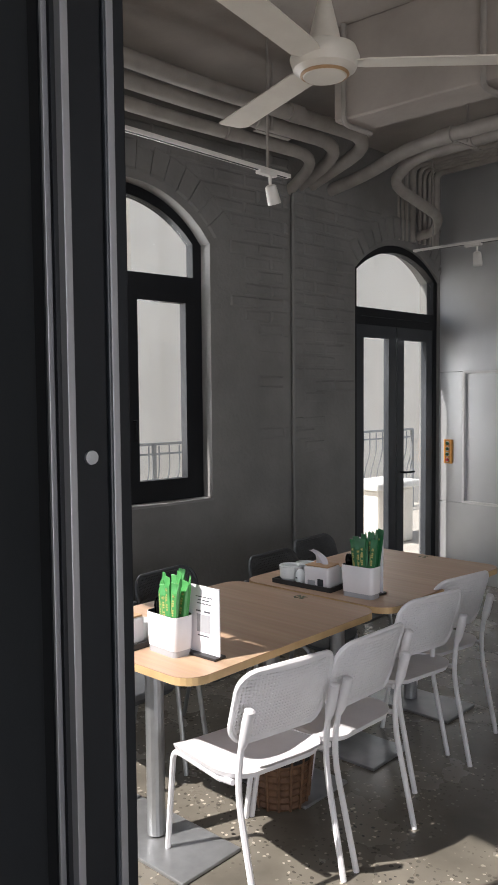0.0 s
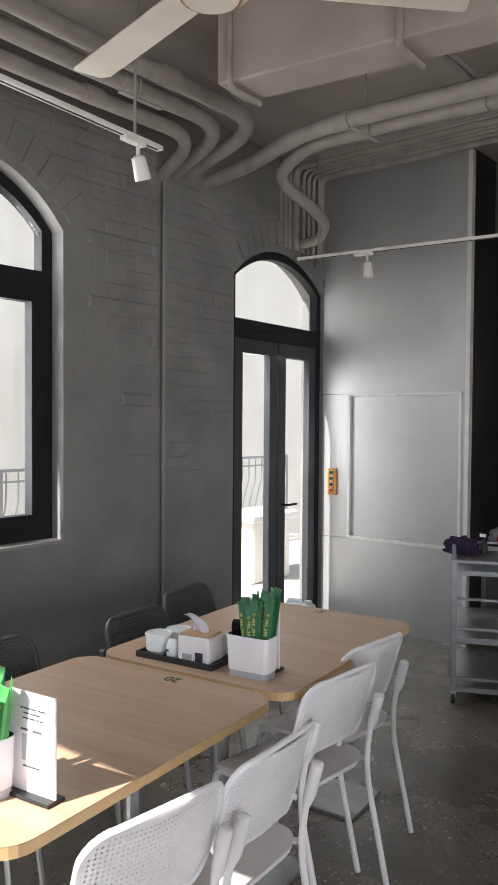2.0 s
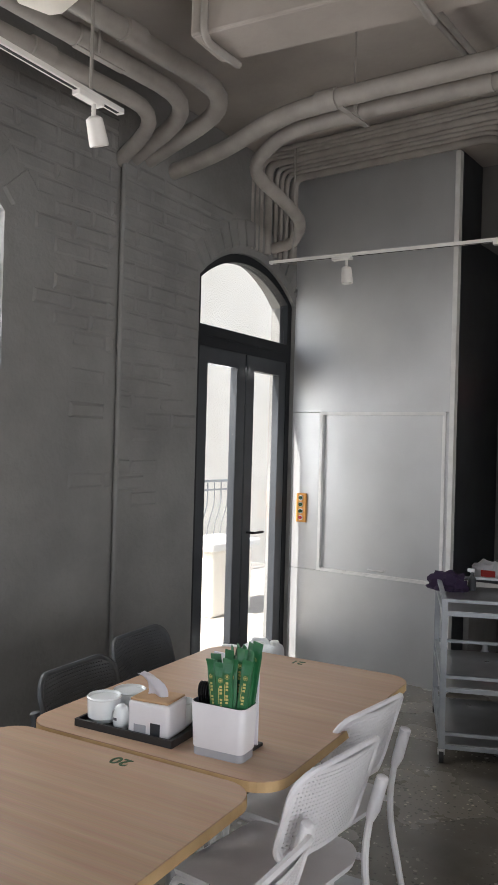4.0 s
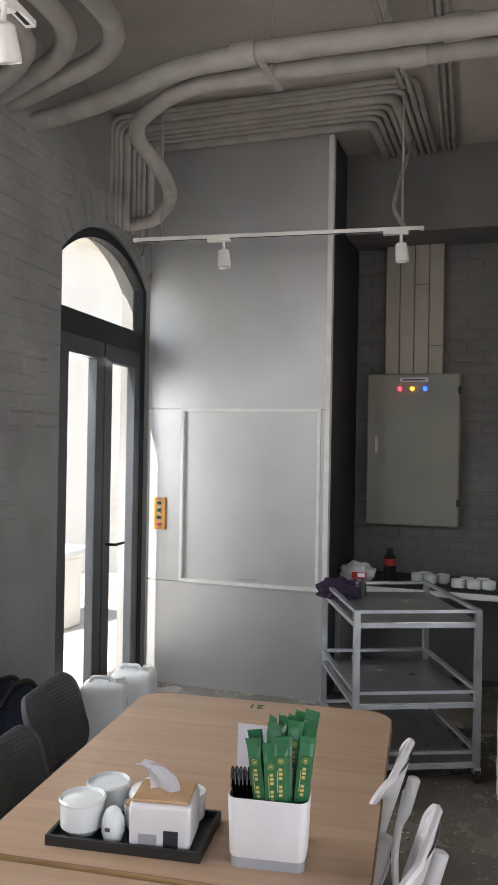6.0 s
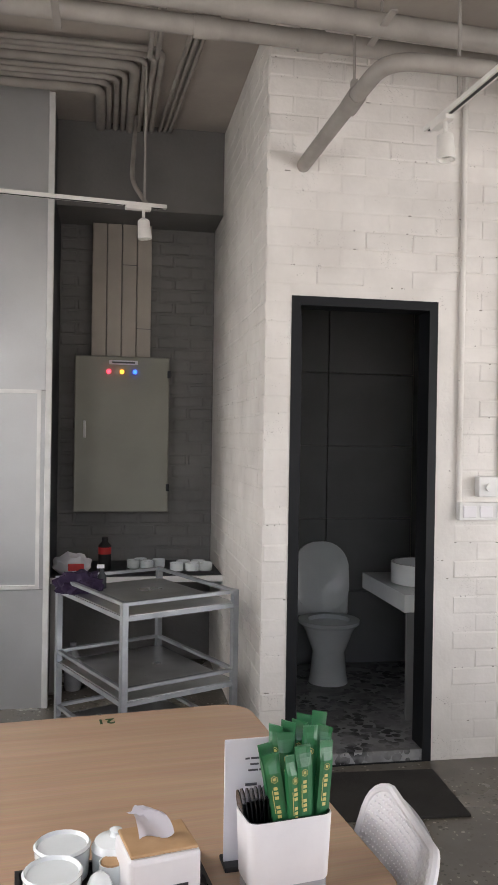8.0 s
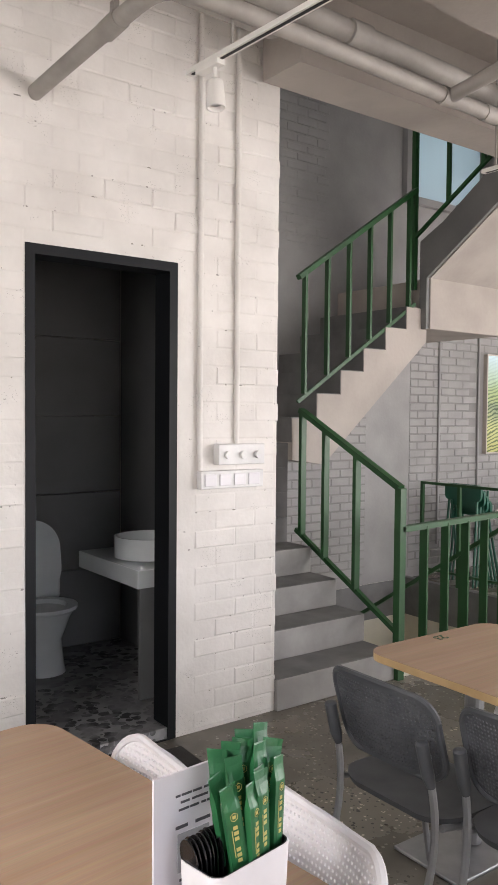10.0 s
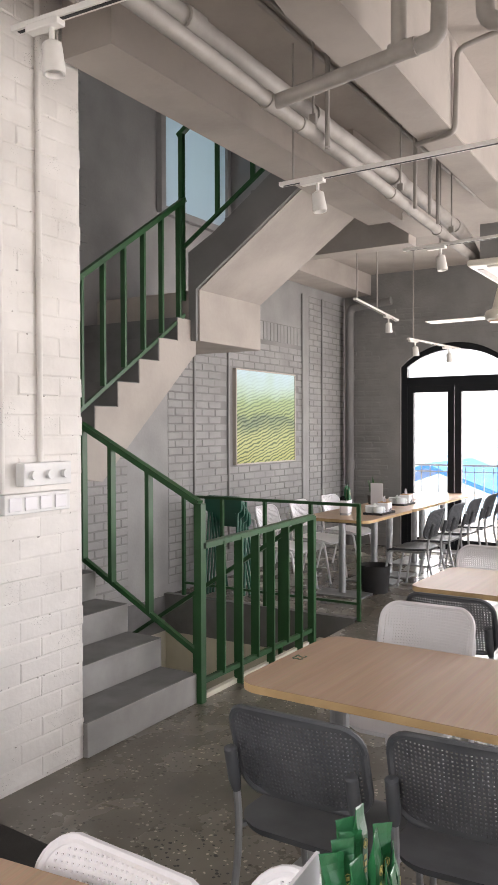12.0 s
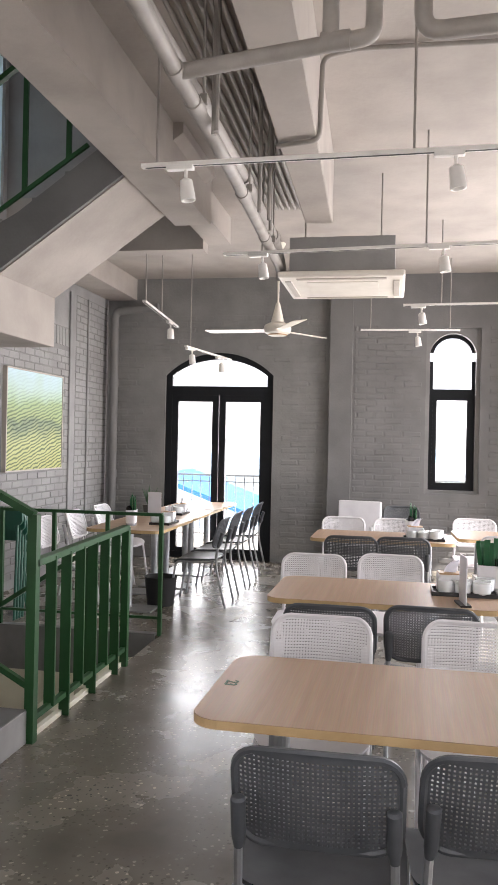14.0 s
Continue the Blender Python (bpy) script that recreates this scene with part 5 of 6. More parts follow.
part("cap", lathe([(0.02, 0.205), (0.02, 0.225), (0.01, 0.228)], 14), "matteblk", bt)
bag = thing("rice_bag", "crumpled white plastic bag with red print", "bag", pose(1.25, 5.42, 0.735))
bm = bmesh.new()
bmesh.ops.create_icosphere(bm, subdivisions=3, radius=1.0)
for v in bm.verts:
    n = noise.noise(v.co * 2.3)
    v.co = Vector((v.co.x * 0.12, v.co.y * 0.08, max(0.0, (v.co.z + 0.75)) * 0.075)) * (1 + 0.25 * n)
part("sack", bm, "paper", bag, smooth=True)
part("print_panel", boxes((-0.02, 0.08, -0.086, -0.075, 0.03, 0.075)), "red", bag)
jar = thing("cleaning_bottle", "small clear bottle beneath the counter", "bottle", pose(1.27, 5.35, 0))
part("body", lathe([(0.05, 0), (0.055, 0.02), (0.055, 0.2), (0.02, 0.26), (0.02, 0.3)], 16), "acrylic", jar, smooth=True)

# trolley
TROT = 25.0
trol = thing("service_trolley", "grey steel three-tier service trolley on castors", "trolley", pose(1.67, 4.36, 0, 0, 0, TROT))
TW, TL = 0.31, 0.40
for sx in (-1, 1):
    for sy in (-1, 1):
        part("post", rbox(sx * TW - 0.016, sx * TW + 0.016, sy * TL - 0.016, sy * TL + 0.016, 0.075, 0.865, 0.002), "tubegrey", trol)
        cst = part("castor", tubes((((sx * TW - 0.012, sy * TL, 0.033), (sx * TW + 0.012, sy * TL, 0.033)), 0.033), seg=16), "matteblk", trol)
        part("castor_fork", boxes((sx * TW - 0.018, sx * TW + 0.018, sy * TL - 0.015, sy * TL + 0.015, 0.045, 0.075)), "stainless", cst)
for z in (0.10, 0.40, 0.80):
    part("shelf", boxes((-TW, TW, -TL, TL, z - 0.004, z)), "stainless", trol)
    for zz, w in ((z - 0.014, 0.022), (z + 0.055, 0.016)):
        for s in (-1, 1):
            part("rail", boxes((-TW + 0.016, TW - 0.016, s * TL - 0.012, s * TL + 0.012, zz - w / 2, zz + w / 2)), "tubegrey", trol)
            part("rail", boxes((s * TW - 0.012, s * TW + 0.012, -TL + 0.016, TL - 0.016, zz - w / 2, zz + w / 2)), "tubegrey", trol)
cl = thing("cleaning_cloth", "crumpled dark purple cloth lying on the trolley", "cloth", pose(1.33, 4.48, 0.80))
bm = bmesh.new()
bmesh.ops.create_icosphere(bm, subdivisions=4, radius=1.0)
for v in bm.verts:
    n = noise.noise(v.co * 3.0) * 0.35 + noise.noise(v.co * 7.0) * 0.12
    v.co = Vector((v.co.x * 0.12, v.co.y * 0.09, max(0, v.co.z + 0.3) * 0.08)) * (1 + n)
part("folds", bm, "purple", cl, smooth=True)
sb = thing("spray_bottle", "small dark spray bottle with a white nozzle on the trolley", "bottle", pose(1.45, 4.56, 0.80))
part("body", lathe([(0.024, 0), (0.024, 0.07), (0.010, 0.09), (0.010, 0.11)], 14), "slate", sb, smooth=True)
part("nozzle", boxes((-0.028, 0.012, -0.008, 0.008, 0.11, 0.13)), "paper", sb)

# ---- switches on the white wall ----
sw = thing("switch_box", "white surface-mounted plastic switch strip", "light switch")
part("case", rbox(3.235, 3.625, 3.915, 3.958, 1.235, 1.325, 0.005), "trim", sw)
for k in range(4):
    part("rocker", rbox(3.255 + 0.09 * k, 3.325 + 0.09 * k, 3.907, 3.915, 1.25, 1.31, 0.003), "plastic", sw)
sw2 = thing("dimmer_box", "white plastic box with three round fan dimmers", "light switch")
part("case", rbox(3.335, 3.625, 3.905, 3.958, 1.355, 1.46, 0.005), "trim", sw2)
for k in range(3):
    part("knob", tubes((((3.385 + 0.095 * k, 3.905, 1.405), (3.385 + 0.095 * k, 3.885, 1.405)), 0.02), seg=16), "trim", sw2)

# ---- toilet room ----
toilet = thing("toilet", "white ceramic toilet with raised lid", "toilet", pose(2.905, 5.12, 0.06))
part("pedestal", lathe([(0.13, 0), (0.12, 0.05), (0.105, 0.2), (0.16, 0.34), (0.185, 0.38)], 24), "ceramic", toilet, smooth=True)
part("bowl_rim", lathe([(0.185, 0.37), (0.20, 0.385), (0.20, 0.405), (0.14, 0.405), (0.10, 0.3)], 24), "ceramic", toilet, smooth=True)
bm = prism(bmesh.new(), rrect(0.38, 0.46, 0.17, 8), 0.0, 0.02, lambda u, v, w: Vector((u, 0.19 + w + 0.08 * (v / 0.46), 0.65 + v)))
part("lid", bm, "ceramic", toilet)
part("cistern", rbox(-0.2, 0.2, 0.21, 0.36, 0.38, 0.74, 0.02, 3), "ceramic", toilet)
wb = thing("wash_counter", "white stone wash counter with a round basin", "washbasin")
part("slab", rbox(3.12, 3.608, 4.35, 5.1, 0.67, 0.77, 0.004), "ceramic", wb)
part("basin", lathe([(0.16, 0.77), (0.20, 0.78), (0.20, 0.90), (0.185, 0.90), (0.17, 0.80), (0.05, 0.79)], 28, 3.37, 4.68), "ceramic", wb, smooth=True)
part("front_panel", boxes((3.14, 3.606, 4.36, 4.38, 0.061, 0.67)), "wctile", wb)
wd = tagged(new("door_4"), "black toilet door standing open inwards", "door", "", "structure")
part("door_leaf", rbox(2.405, 2.445, 4.1, 4.78, 0.075, 2.28, 0.003), "black", wd)
part("lever_handle", tubes((((2.445, 4.70, 1.02), (2.49, 4.70, 1.02), (2.49, 4.60, 1.02)), 0.009), bend=0.012), "matteblk", wd)
part("handle_plate", boxes((2.445, 2.45, 4.68, 4.72, 0.92, 1.1)), "stainless", wd)
mt = thing("door_mat", "dark rectangular door mat on the concrete floor", "mat", pose(2.71, 3.62, 0, 0, 0, -3))
part("mat_body", bevel(boxes((-0.36, 0.36, -0.24, 0.24, 0.0, 0.012)), 0.004), "rubber", mt)

# ---- things on the tables ----
def letters(s, size, m, material, parent, name="number"):
    cu = bpy.data.curves.new(name, "FONT")
    cu.body, cu.size, cu.extrude, cu.align_x, cu.align_y = s, size, 0.0004, "CENTER", "CENTER"
    cu.offset = 0.02 * size
    o = bpy.data.objects.new(name, cu)
    me = bpy.data.meshes.new_from_object(o)
    bpy.data.objects.remove(o)
    me.materials.append(M[material])
    ob = new(name, me)
    ob.matrix_basis = m
    ob.parent = parent
    return ob


TOP = 0.785  # height of the window tables


def packet_box(x, y, rot, bright, n=13, seed=1):
    """White planter-like holder with dark spoons on one side and a fan of paper packets."""
    rnd = random.Random(seed)
    b = thing("cutlery_holder", "white plastic holder filled with green paper chopstick packets", "cutlery holder", pose(x, y, TOP, 0, 0, rot), "cutlery holders")
    w, d, h = 0.086, 0.046, 0.146
    bm = bmesh.new()
    rings = []
    for s, z in ((0.92, 0.022), (0.94, 0.027), (1.0, h - 0.002), (0.99, h), (0.965, h)):
        rings.append([bm.verts.new((u * s, v * s, z)) for u, v in rrect(2 * w, 2 * d, 0.02, 5)])
    for a, c in zip(rings, rings[1:]):
        for k in range(len(a)):
            bm.faces.new((a[k], a[(k + 1) % len(a)], c[(k + 1) % len(a)], c[k]))
    bm.faces.new(rings[0][::-1])
    part("shell", bm, "plastic", b, smooth=True)
    bm = bmesh.new()
    rings = [[bm.verts.new((u * s, v * s, z)) for u, v in rrect(2 * w, 2 * d, 0.02, 5)] for s, z in ((0.968, h + 0.001), (0.945, h + 0.001), (0.88, 0.03))]
    for a, c in zip(rings, rings[1:]):
        for k in range(len(a)):
            bm.faces.new((a[k], a[(k + 1) % len(a)], c[(k + 1) % len(a)], c[k]))
    bm.faces.new(rings[-1])
    part("liner", bm, "slate", b, "grey inner liner")
    bm = bmesh.new()
    prism(bm, rrect(0.158, 0.083, 0.02, 5), 0.0, 0.024, lambda u, v, z: Vector((u, v, z)))
    part("saucer", bm, "acrylic", b, "translucent grey base")
    for k in range(n):
        row = (0 if k < 5 else 1 if k < 9 else 2)
        i, m_ = (k, 5) if row == 0 else (k - 5, 4) if row == 1 else (k - 9, max(1, n - 9))
        f = (i + 0.5) / m_
        px = -0.004 + 0.066 * f + rnd.uniform(-0.003, 0.003)
        py = -0.03 + 0.026 * row + rnd.uniform(-0.003, 0.003)
        hh = rnd.uniform(0.222, 0.252) + 0.018 * row
        lean = -12 + 17 * f + rnd.uniform(-3, 3) + 2 * row
        m = pose(px, py, 0.032, rnd.uniform(-3, 1) - 2 * row, lean, rnd.uniform(-20, 20) - 12 * row)
        bm = bmesh.new()
        zs = (0.0, 0.1, hh - 0.035, hh - 0.02, hh - 0.012, hh)
        ths = (0.003, 0.0055, 0.0055, 0.002, 0.0009, 0.0006)
        prev = None
        curl = rnd.uniform(-0.006, 0.006)
        for z, th in zip(zs, ths):
            top = max(0.0, (z - hh + 0.03) / 0.03)
            ww = 0.0145 + 0.0016 * top
            ring = [bm.verts.new(m @ Vector(p)) for p in ((-ww, -th + curl * top, z), (-ww * 0.5, -th * 1.35 + curl * top * 0.5, z), (ww * 0.5, -th * 1.35, z), (ww, -th - curl * top, z), (ww, th - curl * top, z), (-ww, th + curl * top, z + 0.003 * top))]
            if prev:
                for q in range(6):
                    bm.faces.new((prev[q], prev[(q + 1) % 6], ring[(q + 1) % 6], ring[q]))
            prev = ring
        bm.faces.new(prev)
        pk = part("packet", bm, bright, b)
        bm = bmesh.new()
        for j in range(7):
            if j != 3:
                z0 = hh - 0.066 - 0.0088 * j
                box(bm, -0.004, 0.004 if j % 2 else 0.0034, -0.0081, -0.0076, z0, z0 + 0.0058, m)
        part("print_bar", bm, "gold", pk)
        bm = bmesh.new()
        box(bm, -0.0075, -0.0062, -0.0081, -0.0076, hh - 0.11, hh - 0.066, m)
        part("print_line", bm, "gold", pk)
        bm = bmesh.new()
        hexa = [m @ Vector((0.0066 * math.sin(q * math.pi / 3), -0.0082, hh - 0.046 + 0.0066 * math.cos(q * math.pi / 3))) for q in range(6)]
        tube(bm, hexa + [hexa[0]], 0.0006, 4, cap=False)
        box(bm, -0.0028, 0.0028, -0.0083, -0.0076, hh - 0.0485, hh - 0.0435, m)
        part("emblem", bm, "gold", pk)
    for k in range(9):
        px, tilt = -0.062 + 0.0058 * k, -9 + 1.2 * k
        m = pose(px, 0.004 + 0.002 * math.sin(k * 1.7), 0.03, -6, tilt, 0) @ pose(0, 0, 0, 0, 0, 88)
        bm = bmesh.new()
        out = [(0.011 * math.sin(q * math.pi / 8) * (1.9 if q else 1), 0.158 - 0.02 * (1 - math.cos(q * math.pi / 8)) * 1.6) for q in range(-5, 6)]
        pts = [(-0.006, 0.0), (0.006, 0.0)]
        face = [(u, v) for u, v in pts[::-1]] + out
        va = [bm.verts.new(m @ Vector((u, 0.0012 + 2.5 * u * u, v))) for u, v in face]
        vb = [bm.verts.new(m @ Vector((u, -0.0012 + 2.5 * u * u, v))) for u, v in face]
        bm.faces.new(va), bm.faces.new(vb[::-1])
        for q in range(len(va)):
            bm.faces.new((va[q], vb[q], vb[(q + 1) % len(va)], va[(q + 1) % len(va)]))
        part("spoon", bm, "spoonblk", b, "glossy black spoon")
    return b


def placard(x, y, rot):
    p = thing("menu_stand", "upright acrylic stand with a printed white card", "menu stand", pose(x, y, TOP, 0, 0, rot), "menu stands")
    part("foot", rbox(-0.08, 0.08, -0.028, 0.028, 0.0, 0.01, 0.002), "blackbox", p)
    part("card", boxes((-0.078, 0.078, -0.0025, 0.0025, 0.01, 0.252)), "paper", p)
    for k, w in enumerate((0.036, 0.026, 0.03)):
        bm = bmesh.new()
        u = -w
        while u < w:
            box(bm, u, u + 0.006 + 0.003 * ((k + int(u * 900)) % 3), -0.0037, -0.0025, 0.211 - 0.012 * k, 0.2145 - 0.012 * k)
            u += 0.0115
        part("print_bar", bm, "ink", p)
    for u0, u1 in ((-0.036, -0.012), (0.004, 0.034)):
        part("print_bar", boxes((u0, u1, -0.0037, -0.0025, 0.158, 0.163)), "ink", p)
    part("print_square", boxes((-0.032, 0.032, -0.0037, -0.0025, 0.085, 0.149)), "acrylic", p)
    part("print_bar", boxes((-0.028, 0.028, -0.0037, -0.0025, 0.07, 0.074)), "ink", p)
    return p


def tissue_box(x, y, rot):
    t = thing("tissue_box", "white tissue box with a bamboo lid and pulled tissue", "tissue box", pose(x, y, TOP + 0.007, 0, 0, rot), "tissue boxes")
    part("body", rbox(-0.068, 0.068, -0.058, 0.058, 0, 0.1, 0.01, 3), "plastic", t)
    part("lid", rbox(-0.063, 0.063, -0.053, 0.053, 0.1, 0.107, 0.003), "bamboo", t)
    bm = bmesh.new()
    rows = []
    for k in range(8):
        f = k / 7
        w = 0.034 * (1 - 0.45 * f ** 1.5)
        rows.append([bm.verts.new((-w + 2 * w * i / 8 - 0.045 * f ** 1.6, 0.011 * math.sin(i * 0.8 + 0.6 * k) * (1 - 0.3 * f) - 0.012 * f, 0.104 + 0.068 * math.sin(f * 1.45) + 0.004 * math.sin(i * 1.1 + k * 0.5) * f)) for i in range(9)])
    for a, c in zip(rows, rows[1:]):
        for i in range(8):
            bm.faces.new((a[i], a[i + 1], c[i + 1], c[i]))
    bmesh.ops.solidify(bm, geom=list(bm.faces), thickness=0.0015)
    part("tissue", bm, "paper", t, smooth=True)
    part("label_print", boxes((-0.045, -0.005, -0.0595, -0.058, 0.012, 0.035)), "acrylic", t)
    part("label_print", boxes((0.01, 0.042, -0.0595, -0.058, 0.008, 0.045)), "slate", t)
    return t


def condiments(x, y, rot):
    """Tray with bowls, a lidded pot, a shaker and a tissue box."""
    tray(x - 0.175, x + 0.175, y - 0.1, y + 0.1, TOP, rot)
    m = pose(x, y, 0, 0, 0, rot)
    at = lambda u, v: m @ Vector((u, v, 0))
    for u, v, h in ((-0.115, -0.035, 0.072), (-0.09, 0.06, 0.07)):
        p = at(u, v)
        c = cup(p.x, p.y, TOP + 0.007, 0.052, h, "condiment_bowl", "pale blue-white glazed condiment bowl")
        part("inner_rim", lathe([(0.046, h + 0.001), (0.05, h + 0.008), (0.054, h + 0.004), (0.05, h - 0.004)], 20), "ceramic", c, smooth=True)
    p = at(0.01, 0.055)
    c = cup(p.x, p.y, TOP + 0.007, 0.046, 0.06, "lidded_pot", "white ceramic sugar pot with lid")
    part("lid", lathe([(0.047, 0.06), (0.04, 0.072), (0.012, 0.08), (0.01, 0.086), (0.012, 0.092), (0.004, 0.096)], 20), "ceramic", c, smooth=True)
    p = at(-0.035, -0.055)
    c = thing("salt_shaker", "small white ceramic shaker", "shaker", pose(p.x, p.y, TOP + 0.007), "shakers")
    part("body", lathe([(0.02, 0), (0.026, 0.02), (0.025, 0.045), (0.017, 0.065), (0.008, 0.072)], 18), "ceramic", c, smooth=True)
    part("mark", boxes((-0.006, 0.006, -0.0268, -0.0255, 0.028, 0.036)), "ink", c)
    p = at(-0.005, 0.0)
    c = cup(p.x, p.y, TOP + 0.007, 0.024, 0.06, "toothpick_pot", "small white ceramic toothpick pot")
    part("toothpicks", lathe([(0.02, 0.05), (0.02, 0.062), (0.005, 0.063)], 14), "bamboo", c)
    p = at(0.105, 0.055)
    cup(p.x, p.y, TOP + 0.007, 0.042, 0.075, "condiment_bowl", "pale blue-white glazed condiment bowl")
    p = at(0.075, -0.025)
    tissue_box(p.x, p.y, rot + 4)


packet_box(1.816, 1.628, 9, "packet", 14, 3)
placard(1.79, 1.715, 4)
condiments(1.497, 1.635, 8)
# holder by the entrance takes the sunlit packet colour
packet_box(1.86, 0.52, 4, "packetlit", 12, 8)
placard(1.98, 0.585, 8)
condiments(1.59, 0.45, 6)
letters("20", 0.06, pose(0.035, 0.51, 0.7506, 0, 0, 180), "green", table_a)
for ob in scene.objects:
    if ob.name.startswith("dining_table.") and abs(ob.location.x - 1.555) < 0.01:
        letters("21", 0.055, pose(-0.02, 0.505, 0.7506, 0, 0, 180), "green", ob)
        far_table = ob
letters("23", 0.06, pose(0.0, 0.56, 0.7506, 0, 0, 180), "green", table_b)
TOP = 0.75
packet_box(8.05, 4.55, 10, "packet", 9, 5)
placard(9.0, 4.62, 80)
placard(5.1, 1.75, 8)
condiments(5.4, 1.72, 90)
condiments(8.3, 4.3, 0)
condiments(9.3, 4.45, 0)
packet_box(5.55, 1.55, 80, "packet", 9, 6)
condiments(7.85, 1.85, 90)
packet_box(8.05, 1.95, 10, "packet", 9, 7)

# ---- loose things ----
def jerrycan(x, y, rot):
    c = thing("water_can", "cloudy white plastic water can on the floor", "water can", pose(x, y, 0, 0, 0, rot), "water cans")
    part("body", rbox(-0.13, 0.13, -0.105, 0.105, 0.0, 0.33, 0.05, 4), "pvc", c, smooth=True)
    part("handle", tubes((((-0.08, 0, 0.32), (-0.07, 0, 0.352), (0.03, 0, 0.352), (0.04, 0, 0.32)), 0.013), bend=0.025), "pvc", c)
    part("cap", lathe([(0.03, 0.325), (0.03, 0.352), (0.025, 0.356), (0.008, 0.357)], 16, 0.085, 0), "trim", c)
    return c


jerrycan(0.13, 3.93, 20)
jerrycan(0.17, 4.20, 12)

bk = thing("wicker_basket", "brown wicker waste basket with a black liner", "basket", pose(1.8, 1.12, 0))
M["wicker"] = mat("brown_wicker", (0.16, 0.085, 0.045), (0.1, 0.05, 0.027), 0.6, scale=30, fine=90, bump=0.2)
for k in range(9):
    z = 0.012 + 0.03 * k
    part("weave_ring", lathe([(0.112 + 0.1 * z, z - 0.014), (0.122 + 0.1 * z, z), (0.112 + 0.1 * z, z + 0.014), (0.102 + 0.1 * z, z)], 22), "wicker", bk, smooth=True)
for k in range(16):
    a = 2 * math.pi * k / 16
    part("stake", tubes((((0.121 * math.cos(a), 0.121 * math.sin(a), 0.0), (0.148 * math.cos(a), 0.148 * math.sin(a), 0.27)), 0.006), seg=6), "wicker", bk)
bm = lathe([(0.142, 0.2), (0.15, 0.25), (0.146, 0.285), (0.12, 0.28), (0.1, 0.15)], 28)
for v in bm.verts:
    v.co *= 1 + 0.05 * noise.noise(v.co * 22)
part("liner", bm, "matteblk", bk)
jk = thing("travel_bag", "dark navy padded bag slumped on the floor by the wall", "bag", pose(0.15, 3.05, 0.0, 0, 0, -10))
bm = bmesh.new()
bmesh.ops.create_icosphere(bm, subdivisions=4, radius=1.0)
for v in bm.verts:
    n = noise.noise(v.co * 2.5) * 0.12 + noise.noise(v.co * 6.0) * 0.05
    v.co = Vector((v.co.x * 0.15, v.co.y * 0.2, max(-1.0, min(1.0, v.co.z * 1.08)) * 0.28 - 0.03 * abs(v.co.y))) * (1 + n * (0.3 if v.co.z < -0.6 else 1)) + Vector((0, 0, 0.285))
part("cloth", bm, mat("navy_cloth", (0.012, 0.018, 0.035), None, 0.9, fine=200, bump=0.4), jk, smooth=True)
for u in (-0.05, 0.05):
    part("strap", tubes((((u, -0.12, 0.5), (u, -0.06, 0.58), (u, 0.06, 0.58), (u, 0.12, 0.5)), 0.012), bend=0.04), "matteblk", jk)
stack = thing("folded_chairs", "stack of dark green folding chairs leaning together", "chair stack")
for k in range(4):
    x = 7.2 + 0.05 * k
    bm = bmesh.new()
    prism(bm, rrect(0.42, 0.16, 0.05), 0, 0.03, lambda u, v, w: Vector((x + w, 5.45 + u, 0.88 - 0.05 * k + v)))
    part("seat", bm, "greendark", stack)
    for s in (-0.18, 0.18):
        part("leg", tubes((((x - 0.05, 5.45 + s, 0.0), (x + 0.02, 5.45 + s * 0.9, 0.9)), 0.012)), "greendark", stack)
        part("leg", tubes((((x + 0.2, 5.45 + s, 0.0), (x + 0.02, 5.45 + s * 0.8, 0.8)), 0.012)), "greendark", stack)
pot = thing("waste_bin", "round black waste bin on the floor", "bin", pose(8.12, 4.27, 0) @ Matrix.Scale(0.9, 4))
part("shell", lathe([(0.14, 0), (0.17, 0.3), (0.175, 0.3), (0.165, 0.28), (0.13, 0.02)], 20), "matteblk", pot, smooth=True)
pl = thing("potted_plant", "small green potted plant on the far table", "plant", pose(9.2, 4.75, 0.75))
part("pot", lathe([(0.05, 0), (0.065, 0.1), (0.06, 0.1)], 16), "terracotta", pl)
bm = bmesh.new()
rnd = random.Random(4)
for k in range(26):
    a, l, lean = rnd.uniform(0, 6.28), rnd.uniform(0.12, 0.26), rnd.uniform(0.2, 0.9)
    d = Vector((math.cos(a) * lean, math.sin(a) * lean, 1)).normalized()
    s = d.cross(Vector((0, 0, 1))).normalized() * 0.012
    b0, t0 = Vector((0, 0, 0.09)), Vector((0, 0, 0.09)) + d * l
    mid = b0 + d * l * 0.55
    v = [bm.verts.new(p) for p in (b0, mid + s, t0, mid - s)]
    bm.faces.new(v)
part("leaves", bm, "leafy", pl)
bc = thing("white_armchair", "white plastic armchair near the end wall", "chair", pose(10.2, 2.55, 0, 0, 0, 80))
part("back", rbox(-0.26, 0.26, -0.27, -0.22, 0.42, 0.88, 0.02, 3), "plastic", bc)
part("seat", rbox(-0.26, 0.26, -0.25, 0.25, 0.40, 0.44, 0.015, 3), "plastic", bc)
for s in (-1, 1):
    part("arm", rbox(s * 0.26 - 0.02, s * 0.26 + 0.02, -0.24, 0.2, 0.62, 0.65, 0.01), "plastic", bc)
    for q in (-0.22, 0.2):
        part("leg", tubes((((s * 0.25, q, 0), (s * 0.23, q, 0.62)), 0.02)), "plastic", bc)
copy_thing(dark_chair, pose(10.2, 2.0, 0, 0, 0, 95))

